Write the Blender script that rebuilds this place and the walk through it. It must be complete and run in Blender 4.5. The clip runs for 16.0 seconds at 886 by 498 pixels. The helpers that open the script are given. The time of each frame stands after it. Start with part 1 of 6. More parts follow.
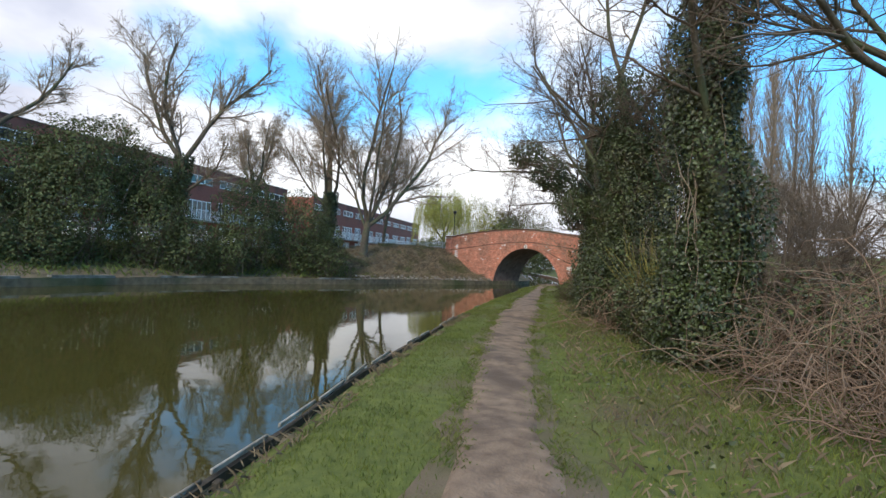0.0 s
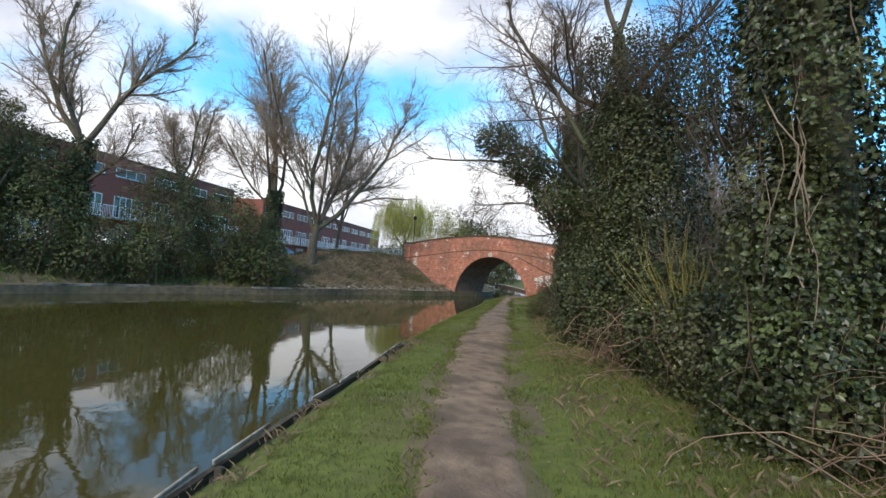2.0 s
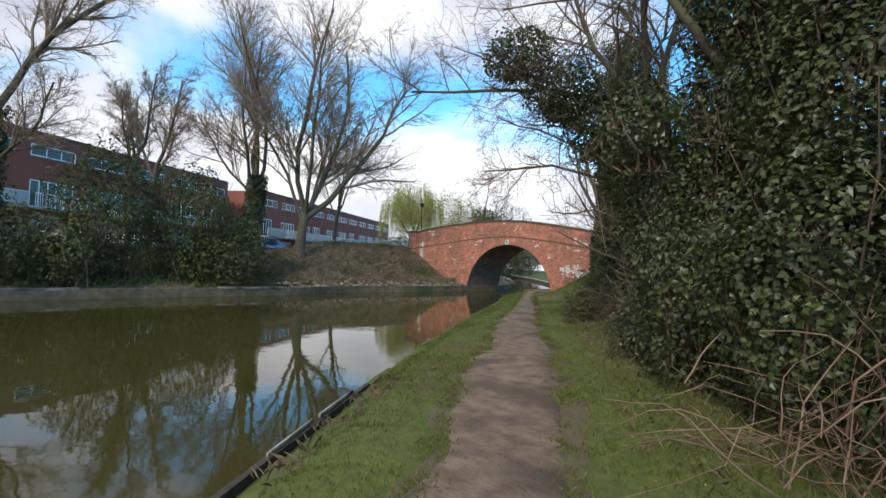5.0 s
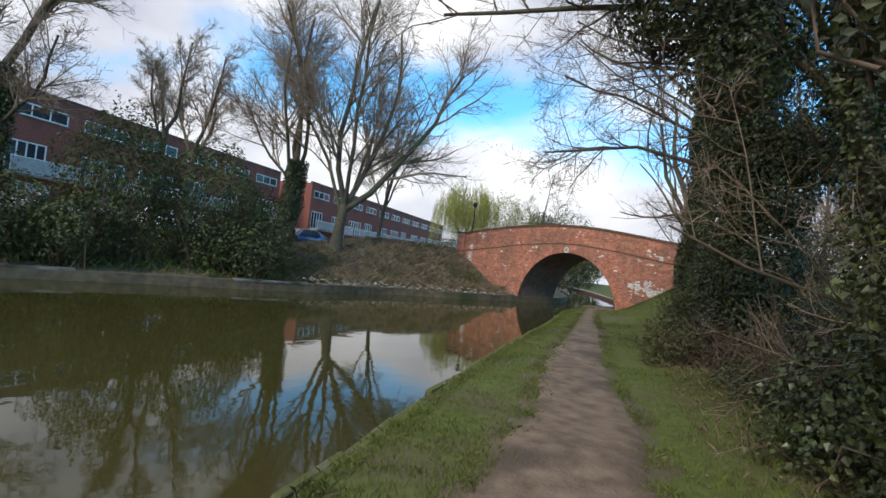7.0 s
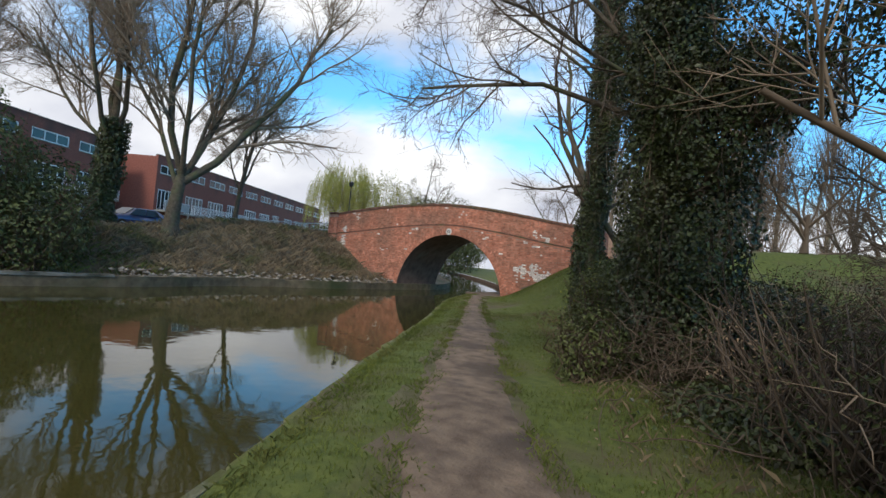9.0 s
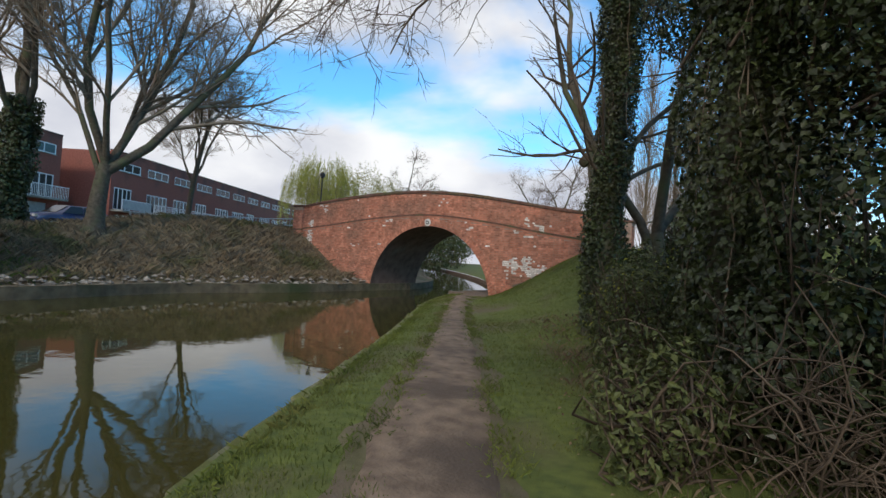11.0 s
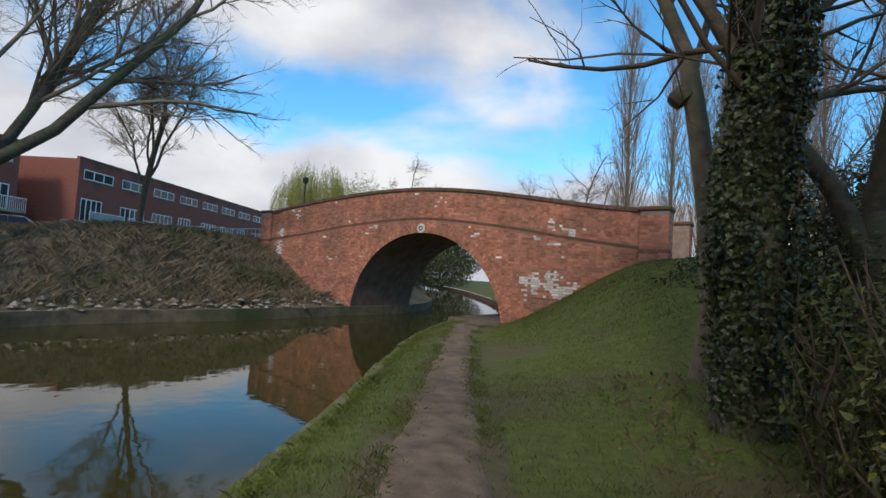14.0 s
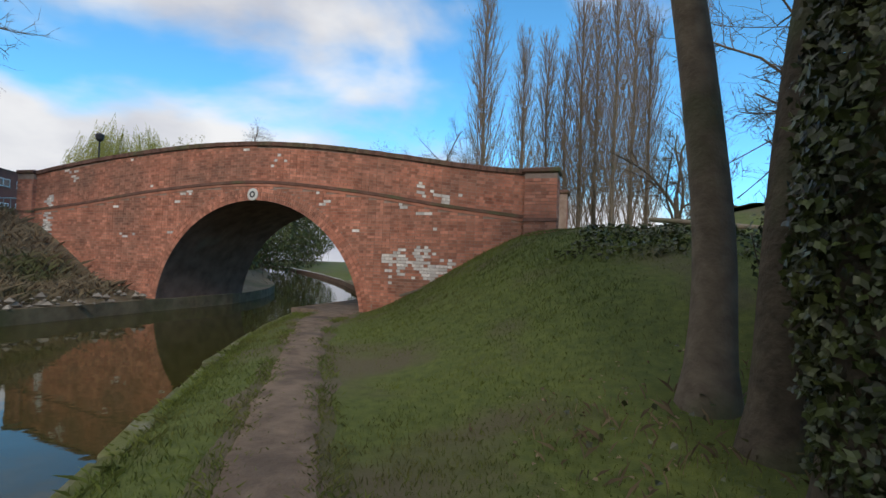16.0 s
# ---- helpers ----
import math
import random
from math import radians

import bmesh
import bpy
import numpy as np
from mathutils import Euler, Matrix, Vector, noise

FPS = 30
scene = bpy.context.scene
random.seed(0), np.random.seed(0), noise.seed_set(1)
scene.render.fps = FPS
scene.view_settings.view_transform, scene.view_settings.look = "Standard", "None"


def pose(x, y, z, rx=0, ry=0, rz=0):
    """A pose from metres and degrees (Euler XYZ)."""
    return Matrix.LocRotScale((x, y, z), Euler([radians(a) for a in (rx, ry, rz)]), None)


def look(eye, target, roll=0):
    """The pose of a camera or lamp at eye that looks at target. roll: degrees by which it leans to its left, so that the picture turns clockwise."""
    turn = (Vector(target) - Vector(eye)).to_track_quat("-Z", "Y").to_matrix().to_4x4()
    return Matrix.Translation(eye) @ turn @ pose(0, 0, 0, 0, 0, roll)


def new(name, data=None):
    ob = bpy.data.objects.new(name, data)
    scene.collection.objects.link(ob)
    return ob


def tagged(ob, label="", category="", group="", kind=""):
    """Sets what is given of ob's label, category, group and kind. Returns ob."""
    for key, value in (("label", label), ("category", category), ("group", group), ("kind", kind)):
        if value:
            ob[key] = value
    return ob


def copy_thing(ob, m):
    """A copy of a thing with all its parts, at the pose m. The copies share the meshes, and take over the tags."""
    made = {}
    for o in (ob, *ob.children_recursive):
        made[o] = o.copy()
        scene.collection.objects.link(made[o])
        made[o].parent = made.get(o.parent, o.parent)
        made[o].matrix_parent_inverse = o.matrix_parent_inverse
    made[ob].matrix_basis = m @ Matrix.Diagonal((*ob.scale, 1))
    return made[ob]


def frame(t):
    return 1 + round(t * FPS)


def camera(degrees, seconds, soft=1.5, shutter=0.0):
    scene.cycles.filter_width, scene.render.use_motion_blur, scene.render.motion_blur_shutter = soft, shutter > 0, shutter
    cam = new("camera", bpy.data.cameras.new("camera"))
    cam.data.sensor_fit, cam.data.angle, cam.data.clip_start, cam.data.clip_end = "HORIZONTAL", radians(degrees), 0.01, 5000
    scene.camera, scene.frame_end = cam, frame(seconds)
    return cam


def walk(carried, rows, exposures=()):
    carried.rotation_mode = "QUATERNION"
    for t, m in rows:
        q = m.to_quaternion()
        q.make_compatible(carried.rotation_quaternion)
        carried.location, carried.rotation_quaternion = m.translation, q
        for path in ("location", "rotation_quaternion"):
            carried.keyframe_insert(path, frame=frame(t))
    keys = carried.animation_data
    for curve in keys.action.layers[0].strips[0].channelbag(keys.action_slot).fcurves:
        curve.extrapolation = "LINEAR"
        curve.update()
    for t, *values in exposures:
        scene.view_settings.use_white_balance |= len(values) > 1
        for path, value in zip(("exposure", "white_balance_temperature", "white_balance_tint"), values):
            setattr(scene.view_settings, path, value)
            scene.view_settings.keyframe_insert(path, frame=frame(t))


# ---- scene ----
cam = camera(84.0, 16.0)
PATH = [
    (0, (5.042, 0.929, 1.604), (3.62, 2.334, 1.645), 3.2),
    (0.5, (4.465, 1.598, 1.602), (3.037, 2.997, 1.66), 3.3),
    (1, (3.902, 2.276, 1.598), (2.515, 3.716, 1.662), 3.8),
    (1.5, (3.359, 2.974, 1.592), (2.003, 4.443, 1.663), 3.7),
    (2, (2.822, 3.686, 1.584), (1.509, 5.192, 1.671), 3.9),
    (2.5, (2.294, 4.403, 1.57), (0.994, 5.919, 1.675), 3.4),
    (3, (1.781, 5.094, 1.545), (0.511, 6.634, 1.671), 4.9),
    (3.5, (1.268, 5.763, 1.521), (0.023, 7.322, 1.661), 3.4),
    (4, (0.769, 6.419, 1.504), (-0.486, 7.974, 1.595), 4.5),
    (4.5, (0.276, 7.079, 1.487), (-1.027, 8.595, 1.546), 2.9),
    (7, (-2.244, 10.476, 1.505), (-3.758, 11.781, 1.561), 6.3),
    (7.5, (-2.733, 11.163, 1.502), (-4.12, 12.604, 1.542), 3.9),
    (8, (-3.238, 11.837, 1.494), (-4.541, 13.354, 1.532), 6.6),
    (8.5, (-3.748, 12.508, 1.472), (-4.926, 14.123, 1.52), 4.4),
    (9, (-4.209, 13.223, 1.467), (-5.375, 14.848, 1.515), 5.5),
    (11.5, (-6.222, 16.933, 1.45), (-7.342, 18.59, 1.482), 3.7),
    (12, (-6.651, 17.662, 1.452), (-7.817, 19.287, 1.48), 3.7),
    (12.5, (-7.098, 18.364, 1.447), (-8.283, 19.975, 1.464), 4.3),
    (13, (-7.533, 19.075, 1.445), (-8.751, 20.661, 1.493), 3.5),
    (13.5, (-7.958, 19.769, 1.429), (-9.155, 21.37, 1.499), 5.2),
    (14, (-8.387, 20.452, 1.412), (-9.53, 22.09, 1.517), 3.6),
    (14.5, (-8.841, 21.123, 1.402), (-9.922, 22.803, 1.502), 4.9),
    (15, (-9.258, 21.792, 1.383), (-10.277, 23.511, 1.475), 3.7),
    (15.5, (-9.621, 22.451, 1.374), (-10.429, 24.279, 1.444), 3.0),
    (16, (-9.952, 23.076, 1.369), (-10.559, 24.981, 1.422), 2.2),
]
walk(cam, [(t, look(eye, target, roll)) for t, eye, target, roll in PATH], [(0, 0.44), (3.5, 0.37), (7, 0.18), (9, 0.06), (12, -0.14), (16, -0.24)])

# ---- world, sun and sky ----
SUN_AZ, SUN_EL = 160.0, 34.0       # degrees clockwise from +y, and above the horizon
world = bpy.data.worlds.new("sky")
scene.world = world
world.use_nodes = True
wn, wl = world.node_tree.nodes, world.node_tree.links
for node in list(wn):
    wn.remove(node)


def wnode(kind, **inputs):
    node = wn.new(kind)
    for key, value in inputs.items():
        node.inputs[key].default_value = value
    return node


wout, wbg = wn.new("ShaderNodeOutputWorld"), wn.new("ShaderNodeBackground")
wsky = wn.new("ShaderNodeTexSky")
wsky.sky_type, wsky.sun_disc = "NISHITA", False
wsky.sun_elevation, wsky.sun_rotation = radians(SUN_EL), radians(SUN_AZ)
wsky.air_density, wsky.dust_density, wsky.ozone_density = 1.0, 0.3, 2.5
wcoord = wn.new("ShaderNodeTexCoord")
wmap = wn.new("ShaderNodeMapping")
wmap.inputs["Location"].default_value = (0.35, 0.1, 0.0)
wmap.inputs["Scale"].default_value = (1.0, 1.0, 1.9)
wnoise = wnode("ShaderNodeTexNoise", Scale=1.35, Detail=6.0, Roughness=0.5, Distortion=0.2)
wnoise2 = wnode("ShaderNodeTexNoise", Scale=2.2, Detail=6.0, Roughness=0.5)
wtone = wn.new("ShaderNodeValToRGB")
wtone.color_ramp.elements[0].position, wtone.color_ramp.elements[1].position = 0.36, 0.62
wtone.color_ramp.elements[0].color = (5.4, 5.7, 6.8, 1)
wtone.color_ramp.elements[1].color = (10.5, 10.6, 10.8, 1)
wtint = wn.new("ShaderNodeMix")
wtint.data_type, wtint.blend_type = "RGBA", "MULTIPLY"
wtint.inputs[0].default_value = 1.0
wtint.inputs[7].default_value = (1.1, 2.25, 2.6, 1)
wmix = wn.new("ShaderNodeMix")
wmix.data_type = "RGBA"
wl.new(wcoord.outputs["Generated"], wmap.inputs["Vector"])
wl.new(wmap.outputs[0], wnoise.inputs["Vector"])
wl.new(wmap.outputs[0], wnoise2.inputs["Vector"])
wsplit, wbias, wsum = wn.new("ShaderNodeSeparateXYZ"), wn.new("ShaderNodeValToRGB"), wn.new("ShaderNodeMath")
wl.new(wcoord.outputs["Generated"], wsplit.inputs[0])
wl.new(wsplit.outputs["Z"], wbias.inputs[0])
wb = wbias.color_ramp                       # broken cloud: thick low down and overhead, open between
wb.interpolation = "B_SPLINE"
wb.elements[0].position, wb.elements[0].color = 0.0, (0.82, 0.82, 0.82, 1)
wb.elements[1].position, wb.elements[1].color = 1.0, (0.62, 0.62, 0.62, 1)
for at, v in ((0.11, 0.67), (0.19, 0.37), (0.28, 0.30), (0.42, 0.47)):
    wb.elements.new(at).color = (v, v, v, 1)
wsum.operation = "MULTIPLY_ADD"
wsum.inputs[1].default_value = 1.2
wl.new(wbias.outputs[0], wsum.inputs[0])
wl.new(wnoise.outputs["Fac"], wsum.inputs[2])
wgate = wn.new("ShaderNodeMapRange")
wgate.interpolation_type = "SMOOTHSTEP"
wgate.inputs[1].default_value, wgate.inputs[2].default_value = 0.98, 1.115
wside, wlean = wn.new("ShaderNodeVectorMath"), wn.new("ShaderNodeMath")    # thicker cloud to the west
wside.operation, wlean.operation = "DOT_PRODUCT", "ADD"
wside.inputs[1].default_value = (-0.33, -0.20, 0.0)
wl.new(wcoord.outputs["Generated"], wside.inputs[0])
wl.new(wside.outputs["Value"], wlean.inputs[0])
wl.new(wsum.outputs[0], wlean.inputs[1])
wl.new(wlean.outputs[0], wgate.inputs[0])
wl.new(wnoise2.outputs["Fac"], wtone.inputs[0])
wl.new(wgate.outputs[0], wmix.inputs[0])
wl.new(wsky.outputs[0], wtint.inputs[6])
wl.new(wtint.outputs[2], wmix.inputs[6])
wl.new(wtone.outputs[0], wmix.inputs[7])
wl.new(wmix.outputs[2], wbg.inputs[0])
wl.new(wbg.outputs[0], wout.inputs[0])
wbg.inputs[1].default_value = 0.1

sun = new("sun", bpy.data.lights.new("sun", "SUN"))
sun.data.energy, sun.data.angle, sun.data.color = 1.9, radians(10), (1.0, 0.93, 0.82)
sun_dir = Vector((math.sin(radians(SUN_AZ)) * math.cos(radians(SUN_EL)), math.cos(radians(SUN_AZ)) * math.cos(radians(SUN_EL)), math.sin(radians(SUN_EL))))
sun.matrix_world = look(sun_dir * 60, (0, 0, 0))


# ---- materials ----
def material(name, low, high, scale=6.0, rough=0.85, metal=0.0, bump=0.0, bump_scale=40.0, third=None, third_scale=0.6, third_range=(0.5, 0.65), by_object=0.0, by_island=0.0, spec=0.4, through_light=0.0, detail=6.0):
    """A surface of two tones in fine noise, a third in large stains, with relief, and a shift of tone from piece to piece."""
    m = bpy.data.materials.new(name)
    m.use_nodes = True
    n, k = m.node_tree.nodes, m.node_tree.links
    bsdf = n["Principled BSDF"]
    coord = n.new("ShaderNodeTexCoord")
    noise_a = n.new("ShaderNodeTexNoise")
    noise_a.inputs["Scale"].default_value, noise_a.inputs["Detail"].default_value = scale, detail
    ramp = n.new("ShaderNodeValToRGB")
    ramp.color_ramp.elements[0].position, ramp.color_ramp.elements[1].position = 0.3, 0.7
    ramp.color_ramp.elements[0].color, ramp.color_ramp.elements[1].color = (*low, 1), (*high, 1)
    k.new(coord.outputs["Object"], noise_a.inputs["Vector"])
    k.new(noise_a.outputs["Fac"], ramp.inputs[0])
    colour = ramp.outputs[0]
    if third:
        noise_b = n.new("ShaderNodeTexNoise")
        noise_b.inputs["Scale"].default_value, noise_b.inputs["Detail"].default_value = third_scale, 7.0
        gate = n.new("ShaderNodeMapRange")
        gate.inputs[1].default_value, gate.inputs[2].default_value = third_range
        mix = n.new("ShaderNodeMix")
        mix.data_type = "RGBA"
        mix.inputs[7].default_value = (*third, 1)
        k.new(coord.outputs["Object"], noise_b.inputs["Vector"])
        k.new(noise_b.outputs["Fac"], gate.inputs[0])
        k.new(gate.outputs[0], mix.inputs[0])
        k.new(colour, mix.inputs[6])
        colour = mix.outputs[2]
    if by_object or by_island:
        hsv = n.new("ShaderNodeHueSaturation")
        span = n.new("ShaderNodeMapRange")
        amount = by_object or by_island
        span.inputs[3].default_value, span.inputs[4].default_value = 1 - amount, 1 + amount
        if by_object:
            k.new(n.new("ShaderNodeObjectInfo").outputs["Random"], span.inputs[0])
        else:
            k.new(n.new("ShaderNodeNewGeometry").outputs["Random Per Island"], span.inputs[0])
        k.new(span.outputs[0], hsv.inputs["Value"])
        k.new(colour, hsv.inputs["Color"])
        colour = hsv.outputs[0]
    k.new(colour, bsdf.inputs["Base Color"])
    bsdf.inputs["Roughness"].default_value, bsdf.inputs["Metallic"].default_value = rough, metal
    bsdf.inputs["Specular IOR Level"].default_value = spec
    if bump:
        noise_c = n.new("ShaderNodeTexNoise")
        noise_c.inputs["Scale"].default_value, noise_c.inputs["Detail"].default_value = bump_scale, 5.0
        relief = n.new("ShaderNodeBump")
        relief.inputs["Strength"].default_value, relief.inputs["Distance"].default_value = bump, 0.02
        k.new(coord.outputs["Object"], noise_c.inputs["Vector"])
        k.new(noise_c.outputs["Fac"], relief.inputs["Height"])
        k.new(relief.outputs[0], bsdf.inputs["Normal"])
    if through_light:
        thin, both = n.new("ShaderNodeBsdfTranslucent"), n.new("ShaderNodeMixShader")
        both.inputs[0].default_value = through_light
        k.new(colour, thin.inputs["Color"])
        k.new(bsdf.outputs[0], both.inputs[1])
        k.new(thin.outputs[0], both.inputs[2])
        k.new(both.outputs[0], n["Material Output"].inputs["Surface"])
    return m


M_GRASS = material("grass_ground", (0.060, 0.082, 0.016), (0.115, 0.138, 0.028), 9.0, 0.95, bump=0.6, bump_scale=60, third=(0.10, 0.085, 0.045), third_scale=0.5)
M_BLADE = material("grass_blade", (0.070, 0.095, 0.016), (0.145, 0.170, 0.033), 0.9, 0.75, third=(0.13, 0.122, 0.04), third_scale=0.55, third_range=(0.5, 0.75), by_island=0.4, through_light=0.25)
M_DRY = material("dry_grass", (0.12, 0.088, 0.056), (0.24, 0.18, 0.11), 1.5, 0.9, third=(0.09, 0.09, 0.035), by_island=0.35, through_light=0.15)
M_BANK = material("bank_earth", (0.095, 0.072, 0.046), (0.185, 0.145, 0.088), 4.0, 0.95, bump=0.7, bump_scale=12, third=(0.06, 0.07, 0.025), third_scale=0.35)
M_PATH = material("path_earth", (0.105, 0.074, 0.052), (0.235, 0.172, 0.124), 5.0, 0.92, bump=0.9, bump_scale=30, third=(0.085, 0.062, 0.046), third_scale=0.9, detail=10)
M_WORN = material("worn_verge", (0.075, 0.072, 0.030), (0.135, 0.120, 0.062), 6.0, 0.95, bump=0.8, bump_scale=45, third=(0.13, 0.10, 0.068), third_scale=1.4, third_range=(0.42, 0.62), detail=9)
M_PEBBLE = material("pebble", (0.16, 0.13, 0.10), (0.32, 0.28, 0.23), 8.0, 0.8, by_island=0.4)
M_STONE = material("edge_stone", (0.13, 0.12, 0.09), (0.27, 0.25, 0.20), 7.0, 0.9, bump=0.6, bump_scale=25, third=(0.10, 0.108, 0.03), third_scale=2.5, third_range=(0.32, 0.52), by_object=0.2)
M_CONCRETE = material("concrete", (0.24, 0.23, 0.20), (0.36, 0.34, 0.30), 5.0, 0.9, bump=0.4, third=(0.12, 0.12, 0.08), third_scale=0.8)
M_KERB = material("kerb_concrete", (0.15, 0.14, 0.115), (0.30, 0.28, 0.24), 3.0, 0.9, bump=0.5, third=(0.05, 0.05, 0.035), third_scale=1.1, third_range=(0.42, 0.62))
M_BOARD = material("wet_board", (0.022, 0.018, 0.013), (0.06, 0.048, 0.034), 6.0, 0.8, bump=0.5, bump_scale=20)
M_BRICK = material("brick", (0.36, 0.135, 0.085), (0.58, 0.25, 0.165), 3.0, 0.9, bump=0.5, bump_scale=50, third=(0.22, 0.125, 0.09), third_scale=0.7, third_range=(0.45, 0.75), by_object=0.3)
M_BRICKS = material("brick_rest", (0.36, 0.135, 0.085), (0.58, 0.25, 0.165), 3.0, 0.9, bump=0.5, bump_scale=50, third=(0.22, 0.125, 0.09), third_scale=0.7, third_range=(0.45, 0.75), by_island=0.3)
M_BRICK_WHITE = material("brick_limed", (0.52, 0.46, 0.42), (0.78, 0.73, 0.68), 4.0, 0.9, bump=0.5, bump_scale=50, by_island=0.25)
M_COPING = material("coping_brick", (0.11, 0.055, 0.04), (0.19, 0.10, 0.075), 4.0, 0.9, bump=0.5, by_island=0.25, third=(0.10, 0.10, 0.05), third_scale=1.0)
M_MORTAR = material("mortar", (0.26, 0.17, 0.13), (0.38, 0.28, 0.22), 6.0, 0.95, bump=0.5, bump_scale=60, third=(0.33, 0.27, 0.23), third_scale=0.6, third_range=(0.55, 0.8))
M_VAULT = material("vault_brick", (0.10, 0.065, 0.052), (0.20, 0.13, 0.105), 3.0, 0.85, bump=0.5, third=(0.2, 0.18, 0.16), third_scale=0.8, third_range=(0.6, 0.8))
M_BOARD_TOP = material("bleached_board", (0.22, 0.20, 0.17), (0.42, 0.39, 0.34), 6.0, 0.8, bump=0.5, third=(0.07, 0.06, 0.045), third_scale=1.6, third_range=(0.45, 0.6))
M_BARK = material("bark", (0.055, 0.045, 0.032), (0.13, 0.105, 0.075), 9.0, 0.9, bump=0.9, bump_scale=22, third=(0.09, 0.10, 0.05), third_scale=1.2)
M_BARK_PALE = material("bark_pale", (0.12, 0.095, 0.07), (0.22, 0.18, 0.135), 6.0, 0.9, bump=0.7, bump_scale=25, third=(0.10, 0.11, 0.06), third_scale=1.0)
M_TWIG = material("twig", (0.075, 0.053, 0.036), (0.15, 0.110, 0.077), 3.0, 0.85)
M_TWIG_PALE = material("twig_pale", (0.17, 0.125, 0.085), (0.30, 0.23, 0.165), 3.0, 0.85)
M_IVY = material("ivy_leaf", (0.022, 0.034, 0.010), (0.070, 0.090, 0.026), 1.6, 0.42, by_island=0.6, spec=0.5, through_light=0.1, third=(0.085, 0.075, 0.03), third_scale=0.8, third_range=(0.5, 0.75))
M_BUSH = material("bush_leaf", (0.045, 0.057, 0.017), (0.11, 0.125, 0.038), 0.9, 0.6, by_island=0.45, through_light=0.15)
M_YELLOW = material("fresh_leaf", (0.17, 0.19, 0.03), (0.30, 0.29, 0.05), 1.5, 0.6, by_island=0.3, through_light=0.3)
M_WILLOW = material("willow_leaf", (0.28, 0.30, 0.06), (0.45, 0.44, 0.12), 1.5, 0.6, by_island=0.3, through_light=0.35)
M_HOUSE = material("house_brick", (0.20, 0.066, 0.048), (0.30, 0.108, 0.078), 8.0, 0.9, bump=0.3, bump_scale=14, third=(0.13, 0.06, 0.05), third_scale=0.3)
M_WHITE = material("white_paint", (0.72, 0.72, 0.72), (0.82, 0.82, 0.81), 4.0, 0.5)
M_GREY = material("grey_metal", (0.30, 0.31, 0.32), (0.42, 0.43, 0.44), 5.0, 0.5, metal=0.3)
M_DARK = material("dark_metal", (0.02, 0.02, 0.022), (0.04, 0.04, 0.045), 5.0, 0.5)
M_FELT = material("roof_felt", (0.07, 0.07, 0.07), (0.12, 0.12, 0.115), 3.0, 0.9)
M_TARMAC = material("tarmac", (0.045, 0.045, 0.046), (0.07, 0.07, 0.07), 12.0, 0.9, bump=0.4)
M_TYRE = material("tyre", (0.012, 0.012, 0.012), (0.025, 0.025, 0.025), 9.0, 0.8)
M_STEM = material("dead_stem", (0.125, 0.078, 0.052), (0.26, 0.18, 0.125), 2.0, 0.85, by_island=0.3)
M_WAND = material("yellow_stem", (0.19, 0.165, 0.04), (0.32, 0.27, 0.07), 2.0, 0.7, by_island=0.25)
M_LITTER = material("leaf_litter", (0.12, 0.08, 0.05), (0.26, 0.19, 0.12), 3.0, 0.85, by_island=0.4)
M_LILAC = material("plaster_white", (0.55, 0.53, 0.5), (0.7, 0.68, 0.64), 2.0, 0.8)


def glossy(name, colour, rough, metal=0.0, coat=0.0):
    m = material(name, tuple(c * 0.93 for c in colour), colour, 3.0, rough, metal)
    m.node_tree.nodes["Principled BSDF"].inputs["Coat Weight"].default_value = coat
    return m


M_PANE = glossy("window_pane", (0.035, 0.042, 0.05), 0.06)
M_CAR_SILVER = glossy("silver_paint", (0.42, 0.43, 0.46), 0.3, 0.5, 1.0)
M_CAR_BLUE = glossy("blue_paint", (0.035, 0.06, 0.16), 0.3, 0.2, 1.0)
M_LAMP_GLASS = glossy("lamp_glass", (0.55, 0.55, 0.5), 0.2)

# still brown-green water with faint ripples
M_WATER = bpy.data.materials.new("canal_water")
M_WATER.use_nodes = True
nn, nk = M_WATER.node_tree.nodes, M_WATER.node_tree.links
nb = nn["Principled BSDF"]
nb.inputs["Base Color"].default_value = (0.046, 0.041, 0.011, 1)
nb.inputs["Roughness"].default_value, nb.inputs["IOR"].default_value = 0.03, 1.33
nb.inputs["Specular IOR Level"].default_value = 0.5
nco, nwave, nrip, nadd, nbump = (nn.new("ShaderNode" + k) for k in ("TexCoord", "TexNoise", "TexNoise", "Math", "Bump"))
nwave.inputs["Scale"].default_value, nwave.inputs["Detail"].default_value = 0.9, 3.0
nrip.inputs["Scale"].default_value, nrip.inputs["Detail"].default_value = 4.5, 2.0
nadd.operation = "MULTIPLY_ADD"
nadd.inputs[1].default_value = 0.35
nbump.inputs["Strength"].default_value, nbump.inputs["Distance"].default_value = 0.10, 0.035
nk.new(nco.outputs["Object"], nwave.inputs["Vector"])
nk.new(nco.outputs["Object"], nrip.inputs["Vector"])
nk.new(nrip.outputs["Fac"], nadd.inputs[0])
nk.new(nwave.outputs["Fac"], nadd.inputs[2])
nk.new(nadd.outputs[0], nbump.inputs["Height"])
nk.new(nbump.outputs[0], nb.inputs["Normal"])

# ---- mesh helpers ----
rng = np.random.default_rng(7)


